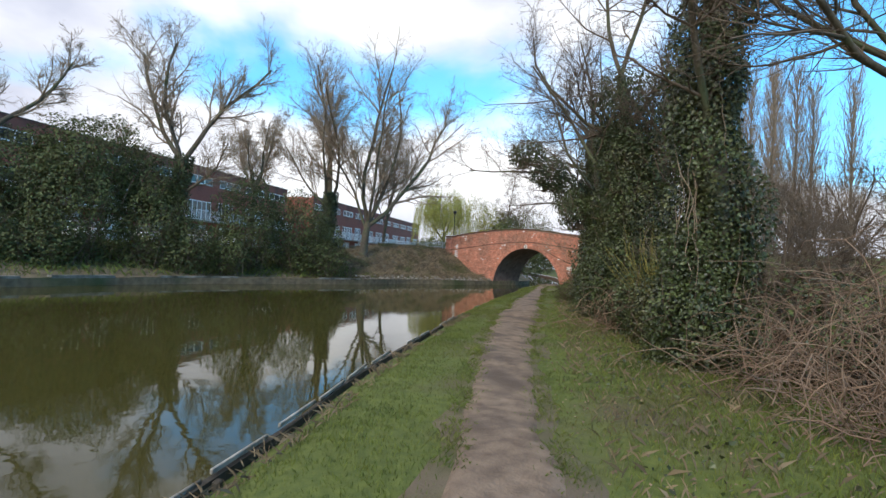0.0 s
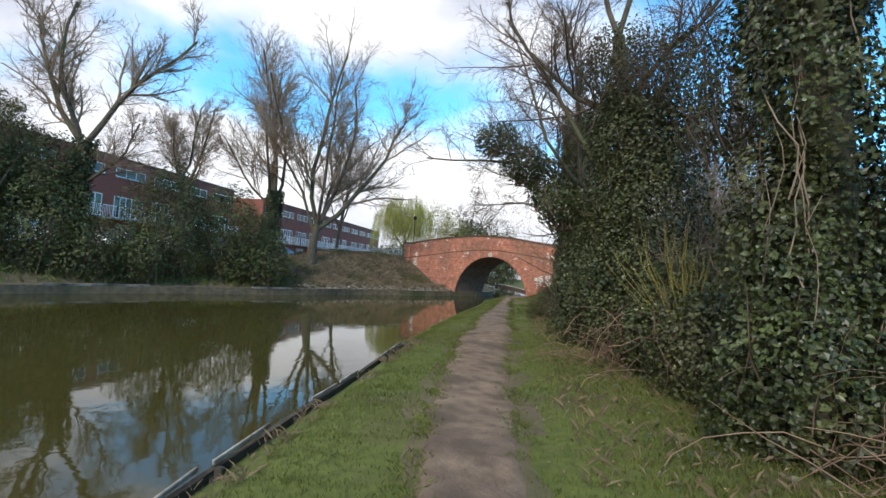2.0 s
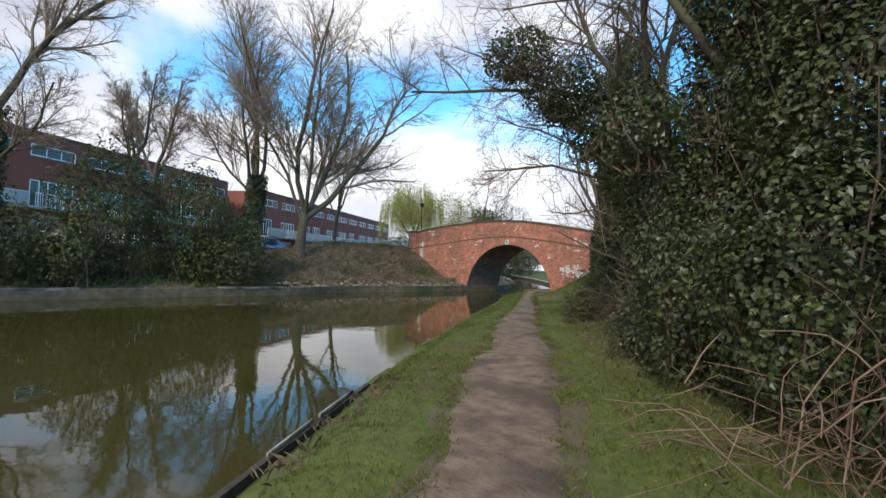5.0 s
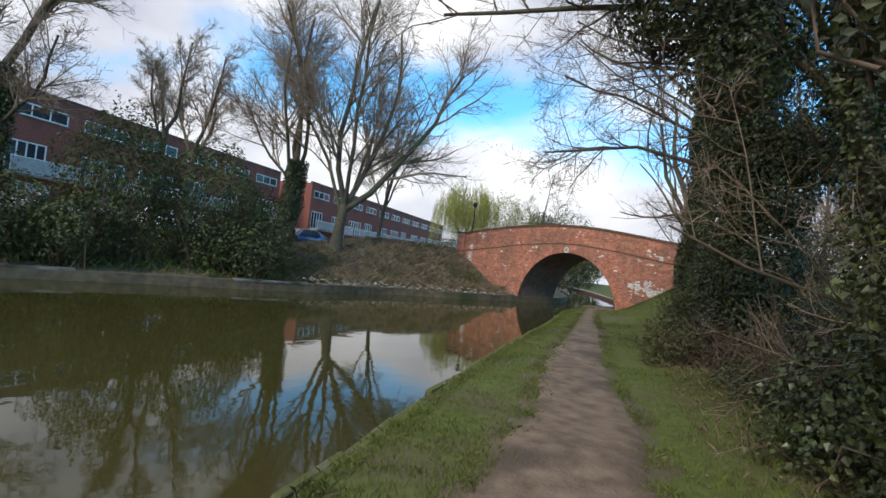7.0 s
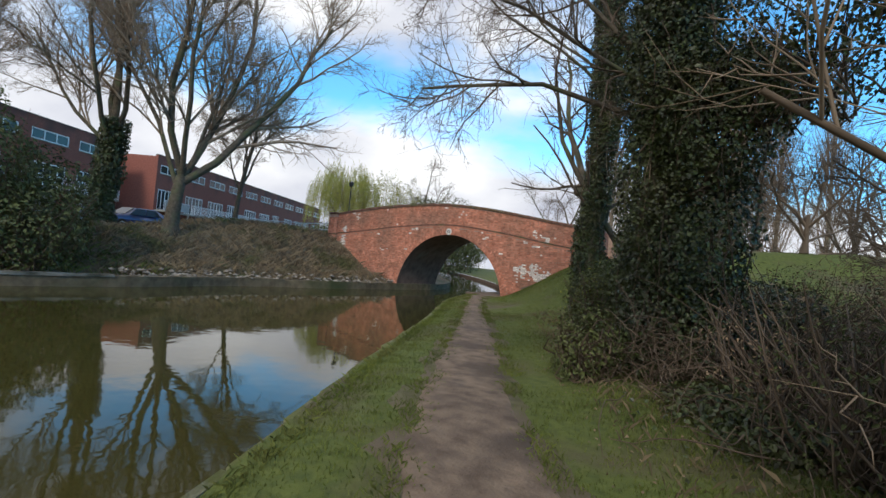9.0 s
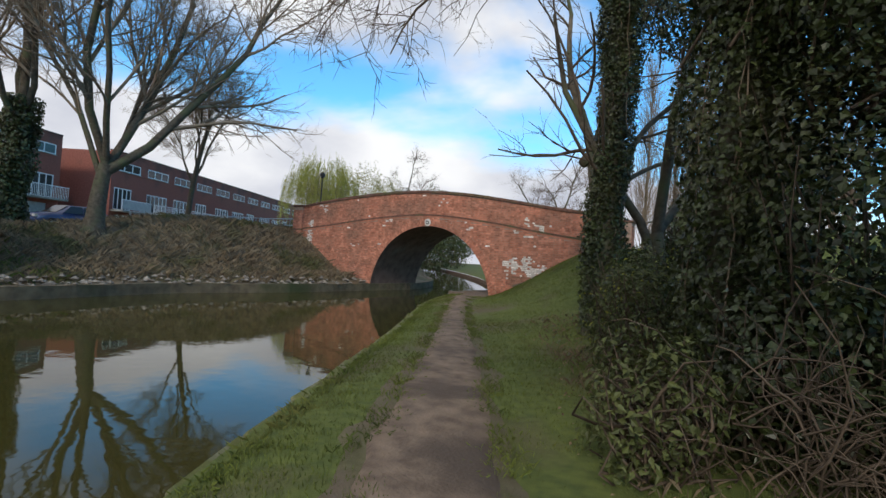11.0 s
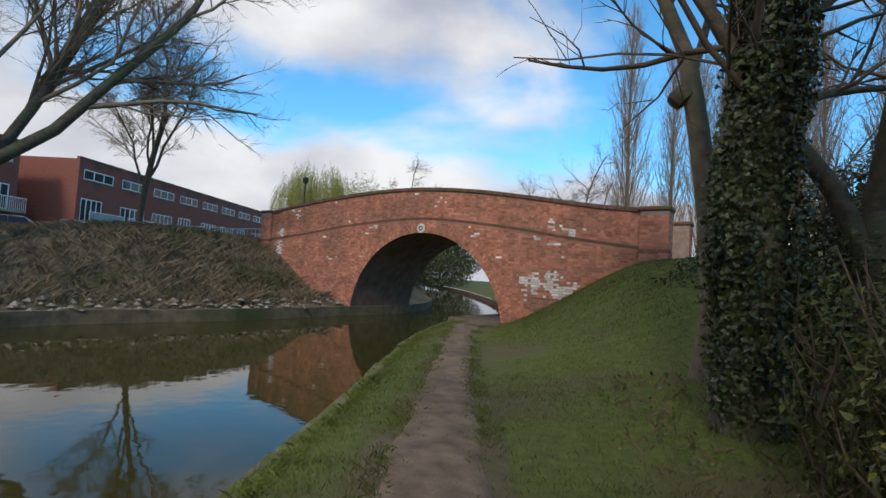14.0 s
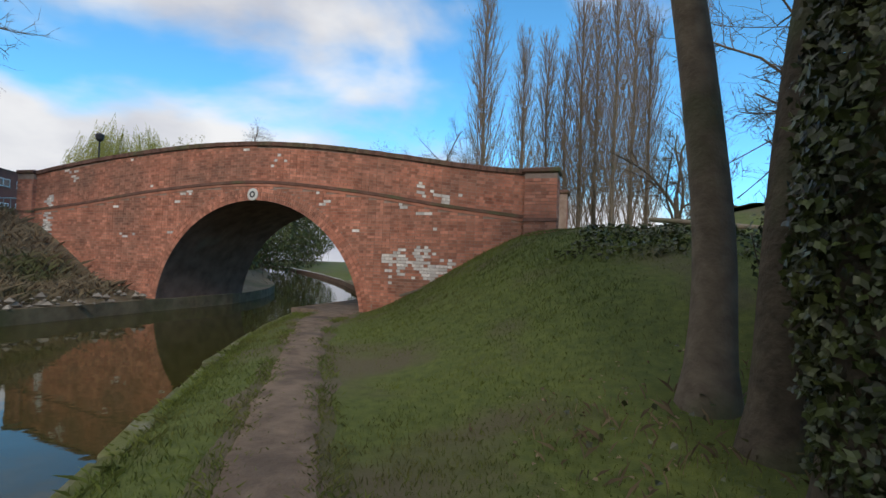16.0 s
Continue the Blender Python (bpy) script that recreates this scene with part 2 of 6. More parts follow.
def mesh_object(name, verts, faces, mat, parent=None, label="", smooth=False):
    data = bpy.data.meshes.new(name)
    if isinstance(faces, np.ndarray):
        verts = np.ascontiguousarray(verts, dtype=np.float32)
        count, corners = faces.shape
        data.vertices.add(len(verts))
        data.vertices.foreach_set("co", verts.ravel())
        data.loops.add(count * corners)
        data.loops.foreach_set("vertex_index", np.ascontiguousarray(faces, dtype=np.int32).ravel())
        data.polygons.add(count)
        data.polygons.foreach_set("loop_start", np.arange(0, count * corners, corners, dtype=np.int32))
        data.update(calc_edges=True)
        data.validate()
    else:
        data.from_pydata(np.asarray(verts).tolist(), [], faces)
    data.materials.append(mat)
    data.polygons.foreach_set("use_smooth", [smooth] * len(data.polygons))
    data.update()
    ob = new(name, data)
    if parent:
        ob.parent = parent
    if label:
        ob["label"] = label
    return ob


def part(name, bm, mat, parent=None, label="", smooth=False):
    data = bpy.data.meshes.new(name)
    bm.to_mesh(data)
    bm.free()
    data.materials.append(mat)
    if smooth:
        data.polygons.foreach_set("use_smooth", [True] * len(data.polygons))
    ob = new(name, data)
    if parent:
        ob.parent = parent
    if label:
        ob["label"] = label
    return ob


def box(bm, x0, x1, y0, y1, z0, z1, bevel=0.0):
    made = bmesh.ops.create_cube(bm, size=1.0)["verts"]
    bmesh.ops.scale(bm, vec=(x1 - x0, y1 - y0, z1 - z0), verts=made)
    bmesh.ops.translate(bm, vec=((x0 + x1) / 2, (y0 + y1) / 2, (z0 + z1) / 2), verts=made)
    if bevel:
        edges = list({e for v in made for e in v.link_edges})
        bmesh.ops.bevel(bm, geom=edges, offset=bevel, segments=1, affect="EDGES")
    return bm


def boxes(*dims, bevel=0.0):
    bm = bmesh.new()
    for d in dims:
        box(bm, *d, bevel=bevel)
    return bm


def empty(name, at=(0, 0, 0), label="", category="", group="", kind=""):
    ob = new(name)
    ob.location = at
    return tagged(ob, label, category, group, kind)


def lathe(bm, rings, sides=12, close=True):
    """Rings of (radius, z) turned round the z axis."""
    made = [[bm.verts.new((r * math.cos(2 * math.pi * i / sides), r * math.sin(2 * math.pi * i / sides), z)) for i in range(sides)] for r, z in rings]
    for a, b in zip(made, made[1:]):
        for i in range(sides):
            bm.faces.new((a[i], a[(i + 1) % sides], b[(i + 1) % sides], b[i]))
    if close:
        bm.faces.new(made[0][::-1])
        bm.faces.new(made[-1])
    return bm


def cross(a, b):
    return np.stack([a[..., 1] * b[..., 2] - a[..., 2] * b[..., 1], a[..., 2] * b[..., 0] - a[..., 0] * b[..., 2], a[..., 0] * b[..., 1] - a[..., 1] * b[..., 0]], -1)


class Tubes:
    """Tapering tubes, gathered into one mesh."""

    def __init__(self):
        self.verts, self.faces, self.total = [], [], 0
        self.sprigs, self.fork = [], 0

    def add(self, points, radii, sides):
        points = np.asarray(points, float)
        way = np.empty_like(points)
        way[0], way[-1], way[1:-1] = points[1] - points[0], points[-1] - points[-2], points[2:] - points[:-2]
        way /= np.linalg.norm(way, axis=1)[:, None] + 1e-9
        ref = np.array([0.0, 0.0, 1.0]) if abs(way[0][2]) < 0.8 else np.array([1.0, 0.0, 0.0])
        side = cross(way, ref)
        side /= np.linalg.norm(side, axis=1)[:, None] + 1e-9
        other = cross(way, side)
        a = np.arange(sides) * 2 * np.pi / sides
        ring = np.cos(a)[None, :, None] * side[:, None, :] + np.sin(a)[None, :, None] * other[:, None, :]
        v = points[:, None, :] + ring * np.asarray(radii)[:, None, None]
        count = len(points)
        self.verts.append(v.reshape(-1, 3))
        i = np.arange(sides)
        j = (i + 1) % sides
        rows = (np.arange(count - 1) * sides)[:, None]
        self.faces.append((np.stack([rows + i, rows + j, rows + sides + j, rows + sides + i], -1) + self.total).reshape(-1, 4))
        self.total += count * sides

    def object(self, name, mat, parent=None, label=""):
        verts, faces = np.concatenate(self.verts), np.concatenate(self.faces)
        if self.sprigs:
            faces = np.concatenate([faces[:, [0, 1, 2]], faces[:, [0, 2, 3]]])
            tv, tf = twig_tips(self.sprigs, self.fork)
            verts, faces = np.concatenate([verts, tv]), np.concatenate([faces, tf + self.total])
        return mesh_object(name, verts, faces, mat, parent, label, smooth=True)


def twig_tips(sprigs, fork):
    """The last twigs, each a bent three-sided spike, with finer ones forking off it."""
    p, d = np.array([q[0] for q in sprigs]), np.array([q[1] for q in sprigs])
    ln, r = np.array([q[2] for q in sprigs])[:, None], np.array([q[3] for q in sprigs])[:, None]
    rows = []
    for again in range(2 if fork else 1):
        mid = p + d * ln * 0.5 + rng.normal(0, 0.06, p.shape) * ln
        tip = mid + (d + rng.normal(0, 0.22, p.shape) + [0, 0, 0.12]) * ln * 0.5
        rows.append((p, mid, tip, r))
        if again == 0 and fork:
            k = rng.uniform(0.2, 1.0, (len(p) * fork, 1))
            mid2, tip2, p2 = (np.repeat(w, fork, 0) for w in (mid, tip, p))
            at = np.where(k < 0.5, p2 + (mid2 - p2) * k * 2, mid2 + (tip2 - mid2) * (k * 2 - 1))
            d = np.repeat(d, fork, 0) + rng.normal(0, 0.45, (len(at), 3))
            d /= np.linalg.norm(d, axis=1)[:, None]
            ln, r, p = np.repeat(ln, fork, 0) * rng.uniform(0.35, 0.75, (len(at), 1)), np.repeat(r, fork, 0) * 0.75, at
    p, mid, tip, r = (np.concatenate([q[k] for q in rows]) for k in range(4))
    way = tip - p
    side = cross(way, np.tile([0.3, 0.5, 0.2], (len(p), 1)))
    side /= np.linalg.norm(side, axis=1)[:, None] + 1e-9
    other = cross(way, side)
    other /= np.linalg.norm(other, axis=1)[:, None] + 1e-9
    ring = [side * math.cos(a) + other * math.sin(a) for a in (0.0, 2.094, 4.189)]
    verts = np.stack([p + q * r for q in ring] + [mid + q * r * 0.75 for q in ring] + [tip], 1).reshape(-1, 3)
    tri = np.array([(0, 1, 4), (0, 4, 3), (1, 2, 5), (1, 5, 4), (2, 0, 3), (2, 3, 5), (3, 4, 6), (4, 5, 6), (5, 3, 6)])
    return verts, (np.arange(len(p))[:, None, None] * 7 + tri[None]).reshape(-1, 3)


def leaf_mesh(name, places, facing, size, mat, parent=None, label="", shape=0.8, spread=0.6, droop=0.25, lobed=False):
    """Folded pointed leaves at places, turned roughly to facing."""
    places, facing = np.asarray(places, float), np.asarray(facing, float)
    n = len(places)
    normal = facing + rng.normal(0, spread, (n, 3))
    normal /= np.linalg.norm(normal, axis=1)[:, None] + 1e-9
    tip = rng.normal(0, 1, (n, 3)) - np.array([0, 0, droop * 3])
    tip -= (tip * normal).sum(1)[:, None] * normal
    tip /= np.linalg.norm(tip, axis=1)[:, None] + 1e-9
    side = cross(normal, tip)
    s = (size * rng.uniform(0.55, 1.25, n))[:, None]
    fold = normal * s * 0.12
    a, b = places - tip * s * 0.42, places + tip * s * 0.5
    c = places + side * s * shape * 0.5 - tip * s * 0.1 + fold
    d = places - side * s * shape * 0.5 - tip * s * 0.1 + fold
    at = np.arange(n)[:, None]
    if lobed:                                   # three points, as ivy has
        e = places + side * s * shape * 0.22 - tip * s * 0.45 + fold * 0.5
        f = places - side * s * shape * 0.22 - tip * s * 0.45 + fold * 0.5
        g = places + side * s * shape * 0.2 + tip * s * 0.1
        h = places - side * s * shape * 0.2 + tip * s * 0.1
        verts = np.stack([places - tip * s * 0.3, f, d, h, b, g, c, e], 1).reshape(-1, 3)
        faces = np.concatenate([at * 8 + k for k in ([0, 1, 2, 3], [0, 3, 4, 5], [0, 5, 6, 7])])
    else:
        verts = np.stack([a, d, b, c], 1).reshape(-1, 3)
        faces = np.concatenate([at * 4 + [0, 1, 2], at * 4 + [0, 2, 3]])
    return mesh_object(name, verts, faces, mat, parent, label)


def blade_mesh(name, places, height, width, mat, parent=None, label="", lean=0.35):
    """Upright grass blades, each two bent triangles."""
    places = np.asarray(places, float)
    n = len(places)
    h = (height * rng.uniform(0.5, 1.3, n))[:, None]
    turn = rng.uniform(0, 2 * np.pi, n)
    side = np.stack([np.cos(turn), np.sin(turn), np.zeros(n)], 1) * width
    bend = np.concatenate([rng.normal(0, lean, (n, 2)), np.zeros((n, 1))], 1) * h
    up = np.array([0, 0, 1.0]) * h
    verts = np.stack([places - side - up * 0.1, places + side - up * 0.1, places + bend * 0.35 + up * 0.6 + side * 0.6, places + bend + up], 1).reshape(-1, 3)
    at = np.arange(n)[:, None] * 4
    faces = np.concatenate([at + [0, 1, 2], at + [0, 2, 3]])
    return mesh_object(name, verts, faces, mat, parent, label)


def smoothstep(a, b, v):
    k = np.clip((v - a) / (b - a), 0, 1)
    return k * k * (3 - 2 * k)


def spline(points, step):
    """A smooth line through points, in even steps."""
    p = np.asarray(points, float)
    p = np.vstack([2 * p[0] - p[1], p, 2 * p[-1] - p[-2]])
    out = []
    for i in range(1, len(p) - 2):
        for t in np.linspace(0, 1, 40, endpoint=False):
            a, b, c, d = p[i - 1 : i + 3]
            out.append(0.5 * (2 * b + (c - a) * t + (2 * a - 5 * b + 4 * c - d) * t * t + (3 * b - a - 3 * c + d) * t**3))
    out = np.array(out + [p[-2]])
    run = np.r_[0, np.cumsum(np.linalg.norm(np.diff(out, axis=0), axis=1))]
    at = np.arange(0, run[-1], step)
    return np.stack([np.interp(at, run, out[:, k]) for k in range(out.shape[1])], 1)


def value_noise(x, y, scale, seed=0):
    """Smooth noise between -1 and 1 over the plan."""
    x, y = np.asarray(x, float) * scale + seed * 17.3 + 500, np.asarray(y, float) * scale - seed * 9.1 + 500
    ix, iy = np.floor(x), np.floor(y)
    fx, fy = x - ix, y - iy
    fx, fy = fx * fx * (3 - 2 * fx), fy * fy * (3 - 2 * fy)
    dice = lambda a, b: (np.sin(a * 127.1 + b * 311.7 + seed * 74.7) * 43758.5453) % 1.0
    low = dice(ix, iy) * (1 - fx) + dice(ix + 1, iy) * fx
    high = dice(ix, iy + 1) * (1 - fx) + dice(ix + 1, iy + 1) * fx
    return (low * (1 - fy) + high * fy) * 2 - 1


# ---- the lie of the land ----
WATER = -0.38
NEAR = spline([(26, -40), (14, -19), (6, -5), (1.6, 2.0), (-0.7, 5.1), (-2.9, 8.4), (-5.2, 11.9), (-8.2, 16.8), (-10.3, 20.5), (-12.1, 23.8), (-14.3, 27.5), (-15.8, 30.2), (-17.0, 33.0), (-17.7, 35.2), (-17.8, 38.2), (-19.4, 42.5), (-23.4, 48.5), (-29.5, 56.5), (-37.5, 66), (-51, 80), (-84, 108)], 0.5)
FAR = spline([(2, -62), (-14, -20), (-19.3, 0), (-21.6, 8), (-22.1, 14), (-22.0, 20), (-22.9, 25), (-22.3, 29), (-22.3, 33.6), (-22.5, 38.2), (-24.8, 43), (-29.8, 49), (-36.2, 57.5), (-44.5, 67.5), (-58, 82), (-91, 110)], 0.5)


def offset(line):
    way = np.gradient(line, axis=0)
    way /= np.linalg.norm(way, axis=1)[:, None]
    return np.stack([way[:, 1], -way[:, 0]], 1)


NEAR_SIDE, FAR_SIDE = offset(NEAR), -offset(FAR)


def near_height(x, y, u):
    """Ground of the towpath side; u metres from the water's edge."""
    ramp = smoothstep(25.0, 33.6, y) * (1 - smoothstep(38.0, 46.0, y))
    z = -0.08 + 0.08 * smoothstep(0.0, 0.8, u) + 0.12 * smoothstep(2.2, 4.5, u)
    z = z - 0.085 * (1 - smoothstep(0.05, 0.30, u)) * (1 - smoothstep(11.0, 12.4, y))       # hollow behind the boards
    z = z + 2.0 * ramp * smoothstep(1.35, 6.2, u) + 0.35 * smoothstep(5.0, 12.0, u) * (1 - ramp)
    return z + 0.9 * smoothstep(33.0, 35.0, y) * (1 - smoothstep(37.4, 40, y)) * smoothstep(7, 12, u)


def far_height(x, y, u):
    """Ground of the far side; a mound rises towards the bridge."""
    mound = smoothstep(21.0, 30.0, y) * (1 - smoothstep(44.0, 52.0, y))
    z = -0.05 + 0.25 * smoothstep(0.3, 1.2, u) + 1.2 * smoothstep(1.0, 6.0, u)
    z = z + mound * (1.0 * smoothstep(1.5, 6.5, u) + 0.25 * smoothstep(6, 12, u)) - mound * 1.1 * smoothstep(9, 14, u)
    return z

# ---- ground, water, banks, path ----
NEAR_U = np.array([0, 0.15, 0.35, 0.6, 0.9, 1.2, 1.5, 1.8, 2.2, 2.6, 3.0, 3.5, 4, 4.6, 5.3, 6.2, 7.5, 9, 11, 14, 18, 25, 40, 70, 130, 260, 520, 1000])
FAR_U = np.array([0, 0.3, 0.7, 1.2, 1.8, 2.5, 3.2, 4, 5, 6, 7, 8.5, 10, 12, 14, 17, 20, 24, 30, 40, 60, 100, 200, 420, 1000])


def side_sheet(line, side, us, height, rough):
    ground_verts = []
    base_dir = (line[-1] - line[0]) / np.linalg.norm(line[-1] - line[0])
    flat = np.array([base_dir[1], -base_dir[0]])
    flat = flat * np.sign(np.dot(side[len(side) // 2], flat))
    for u in us:
        if u <= 14:
            p = line + side * u
        else:
            p = line + side * 14 + flat * (u - 14)
        x, y = p[:, 0], p[:, 1]
        z = height(x, y, u) + rough * min(u, 1.0) * value_noise(x, y, 0.7)
        ground_verts.append(np.stack([x, y, z], 1))
    rows, cols = len(us), len(line)
    verts = np.concatenate(ground_verts)
    a, b = np.meshgrid(np.arange(rows - 1), np.arange(cols - 1), indexing="ij")
    k = (a * cols + b).reshape(-1, 1)
    return verts, k + np.array([0, 1, cols + 1, cols])


nv, nf = side_sheet(NEAR, NEAR_SIDE, NEAR_U, near_height, 0.05)
ground = mesh_object("ground", nv, nf, M_GRASS, smooth=True)
tagged(ground, "short green grass verge beside the canal towpath", "ground", kind="structure")
fv, ff = side_sheet(FAR, FAR_SIDE, FAR_U, far_height, 0.12)
far_bank = mesh_object("ground_bank", fv, ff, M_BANK, smooth=True)
tagged(far_bank, "rough brown grassy bank across the canal", "ground", kind="structure")
water_line_n, water_line_f = NEAR + NEAR_SIDE * 0.3, FAR + FAR_SIDE * 0.3
m = 240
pick = lambda line: line[np.linspace(0, len(line) - 1, m).astype(int)]
a_line, b_line = pick(water_line_n), pick(water_line_f)
wv = np.concatenate([np.c_[a_line, np.full(m, WATER)], np.c_[b_line, np.full(m, WATER)]])
water = mesh_object("water", wv, [(i, m + i, m + i + 1, i + 1) for i in range(m - 1)], M_WATER)
tagged(water, "still olive brown canal water with faint ripples", "water", kind="structure")
bed = mesh_object("ground_bed", wv - [0, 0, 1.2], [(i, m + i, m + i + 1, i + 1) for i in range(m - 1)], M_BANK)
tagged(bed, "muddy canal bed under the water", "ground", kind="structure")

# path: a worn strip of earth with an uneven edge
PATH_L = spline([(15, -15.5), (5.6, -0.6), (2.6, 3.5), (1.4, 5.0), (-1.75, 9.1), (-3.3, 11.3), (-4.6, 13.0), (-5.6, 14.8), (-7.5, 17.7), (-9.3, 20.8), (-11.9, 25.2), (-14.1, 28.9), (-16.2, 32.7), (-17.2, 36), (-17.7, 39.5), (-20.6, 44.6), (-25.4, 51.4)], 0.25)
PATH_R = spline([(16, -14.8), (6.4, 0.0), (3.35, 3.9), (2.4, 5.0), (-0.7, 9.2), (-2.3, 11.6), (-3.66, 13.9), (-4.96, 15.9), (-6.6, 18.1), (-8.3, 20.9), (-11.3, 25.4), (-13.6, 29.1), (-15.4, 32.7), (-15.75, 36), (-16.4, 39.2), (-19.2, 43.9), (-24.2, 50.8)], 0.25)
pn = 260
PATH_L = PATH_L[np.linspace(0, len(PATH_L) - 1, pn).astype(int)]
PATH_R = PATH_R[np.linspace(0, len(PATH_R) - 1, pn).astype(int)]


def near_u(x, y):
    """Metres from the water's edge, on the towpath side."""
    x, y = np.atleast_1d(x), np.atleast_1d(y)
    out = np.empty(len(x))
    for i in range(0, len(x), 20000):
        dx, dy = x[i : i + 20000, None] - NEAR[None, 20:260:2, 0], y[i : i + 20000, None] - NEAR[None, 20:260:2, 1]
        out[i : i + 20000] = np.sqrt((dx * dx + dy * dy).min(1))
    return out


PC = 9


def trodden(widen, ragged, lift, drop):
    """A strip along the path with uneven edges that sink into the ground."""
    pv, pf = [], []
    for i in range(pn):
        w0 = noise.noise(Vector((i * 0.35, 1.7, widen))) * 0.13 * ragged + noise.noise(Vector((i * 1.3, 5.1, widen))) * 0.06 * ragged
        w1 = noise.noise(Vector((i * 0.35, 8.7, widen))) * 0.13 * ragged + noise.noise(Vector((i * 1.3, 9.1, widen))) * 0.06 * ragged
        for c in range(PC):
            k = c / (PC - 1)
            p = PATH_L[i] * (1 - k) + PATH_R[i] * k
            q = PATH_R[i] - PATH_L[i]
            p = p + q / np.linalg.norm(q) * (w0 * (1 - k) + w1 * k + widen * (2 * k - 1))
            worn = 0.012 * math.sin(math.pi * k) + 0.012 * noise.noise(Vector((p[0] * 1.6, p[1] * 1.6, 0)))
            pv.append([p[0], p[1], worn])
    pv = np.array(pv)
    pv[:, 2] += near_height(pv[:, 0], pv[:, 1], near_u(pv[:, 0], pv[:, 1])) + lift + 0.05 * value_noise(pv[:, 0], pv[:, 1], 0.7)
    edge = (np.arange(len(pv)) % PC == 0) | (np.arange(len(pv)) % PC == PC - 1)
    pv[edge, 2] -= drop
    for i in range(pn - 1):
        for c in range(PC - 1):
            pf.append((i * PC + c, i * PC + c + 1, (i + 1) * PC + c + 1, (i + 1) * PC + c))
    return pv, pf


pv, pf = trodden(0.36, 2.2, 0.012, 0.05)
verge = mesh_object("path_verge", pv, pf, M_WORN, smooth=True)
tagged(verge, "thin muddy grass worn brown beside the path", "verge", kind="structure")
pv, pf = trodden(0.10, 1.0, 0.045, 0.085)
path = mesh_object("path", pv, pf, M_PATH, smooth=True)
tagged(path, "narrow trodden brown earth towpath with worn edges", "path", kind="structure")

# ---- the brick bridge ----
FACE, BACK = 34.32, 38.0
CX, CZ, RAD = -19.0, -0.5, 3.36
PT = spline([(-28.2, 3.72), (-26.5, 3.98), (-24.3, 4.24), (-21.5, 4.45), (-19.2, 4.48), (-17, 4.32), (-14.9, 4.02), (-12.9, 3.70), (-10.9, 3.46)], 0.1)
ST = spline([(-28.2, 2.46), (-25.5, 2.74), (-22.5, 3.12), (-19.1, 3.33), (-16.0, 3.06), (-13.5, 2.68), (-10.9, 2.34)], 0.1)
top_of = lambda x: np.interp(x, PT[:, 0], PT[:, 1])
string_of = lambda x: np.interp(x, ST[:, 0], ST[:, 1])
X0, X1 = -27.6, -11.6
bridge = empty("bridge", (CX, (FACE + BACK) / 2, 0), "red brick humpback canal bridge with a round arch", "bridge")


def under(part_ob, parent):
    """Hang a part, built in world places, under its thing."""
    part_ob.parent = parent
    part_ob.matrix_parent_inverse = Matrix.Translation(-parent.location)
    return part_ob


def arch_of(x):
    return CZ + np.sqrt(np.maximum(RAD**2 - (x - CX) ** 2, 0))


xs = np.unique(np.round(np.r_[np.linspace(X0, CX - RAD, 24), CX - RAD * np.cos(np.linspace(0, np.pi, 49)), np.linspace(CX + RAD, X1, 20)], 4))
low = np.where(np.abs(xs - CX) < RAD - 1e-3, arch_of(xs), -1.4)
high = string_of(xs)
n = len(xs)
sv, sf = [], []
for y in (FACE, BACK):
    sv += [(x, y, z) for x, z in zip(xs, low)] + [(x, y, z) for x, z in zip(xs, high)]
for i in range(n - 1):
    sf += [(i, i + 1, n + i + 1, n + i), (2 * n + i, 3 * n + i, 3 * n + i + 1, 2 * n + i + 1), (n + i, n + i + 1, 3 * n + i + 1, 3 * n + i)]
spandrel = under(mesh_object("spandrel_wall", sv, sf, M_MORTAR), bridge)
vn = 40
va = np.linspace(0, np.pi, vn)
vv = [(CX - RAD * math.cos(a), y, CZ + RAD * math.sin(a)) for y in (FACE, BACK) for a in va]
vv += [(CX - RAD, FACE, -1.4), (CX + RAD, FACE, -1.4), (CX - RAD, BACK, -1.4), (CX + RAD, BACK, -1.4)]
vf = [(i, i + 1, vn + i + 1, vn + i) for i in range(vn - 1)] + [(0, vn, 2 * vn + 2, 2 * vn), (vn - 1, 2 * vn + 1, 2 * vn + 3, 2 * vn - 1)]
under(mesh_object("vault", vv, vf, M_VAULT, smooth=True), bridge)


def curved_wall(name, y0, y1, low_of, high_of, mat, x0=X0, x1=X1, count=90):
    px = np.linspace(x0, x1, count)
    v = np.concatenate([np.c_[px, np.full(count, y), f(px)] for y in (y0, y1) for f in (low_of, high_of)])
    f = []
    for i in range(count - 1):
        a, b, c, d = i, count + i, 2 * count + i, 3 * count + i
        f += [(a, a + 1, b + 1, b), (c, d, d + 1, c + 1), (b, b + 1, d + 1, d), (a, c, c + 1, a + 1)]
    e = count - 1
    f += [(0, count, 3 * count, 2 * count), (e, 2 * count + e, 3 * count + e, count + e)]
    return under(mesh_object(name, v, f, mat), bridge)


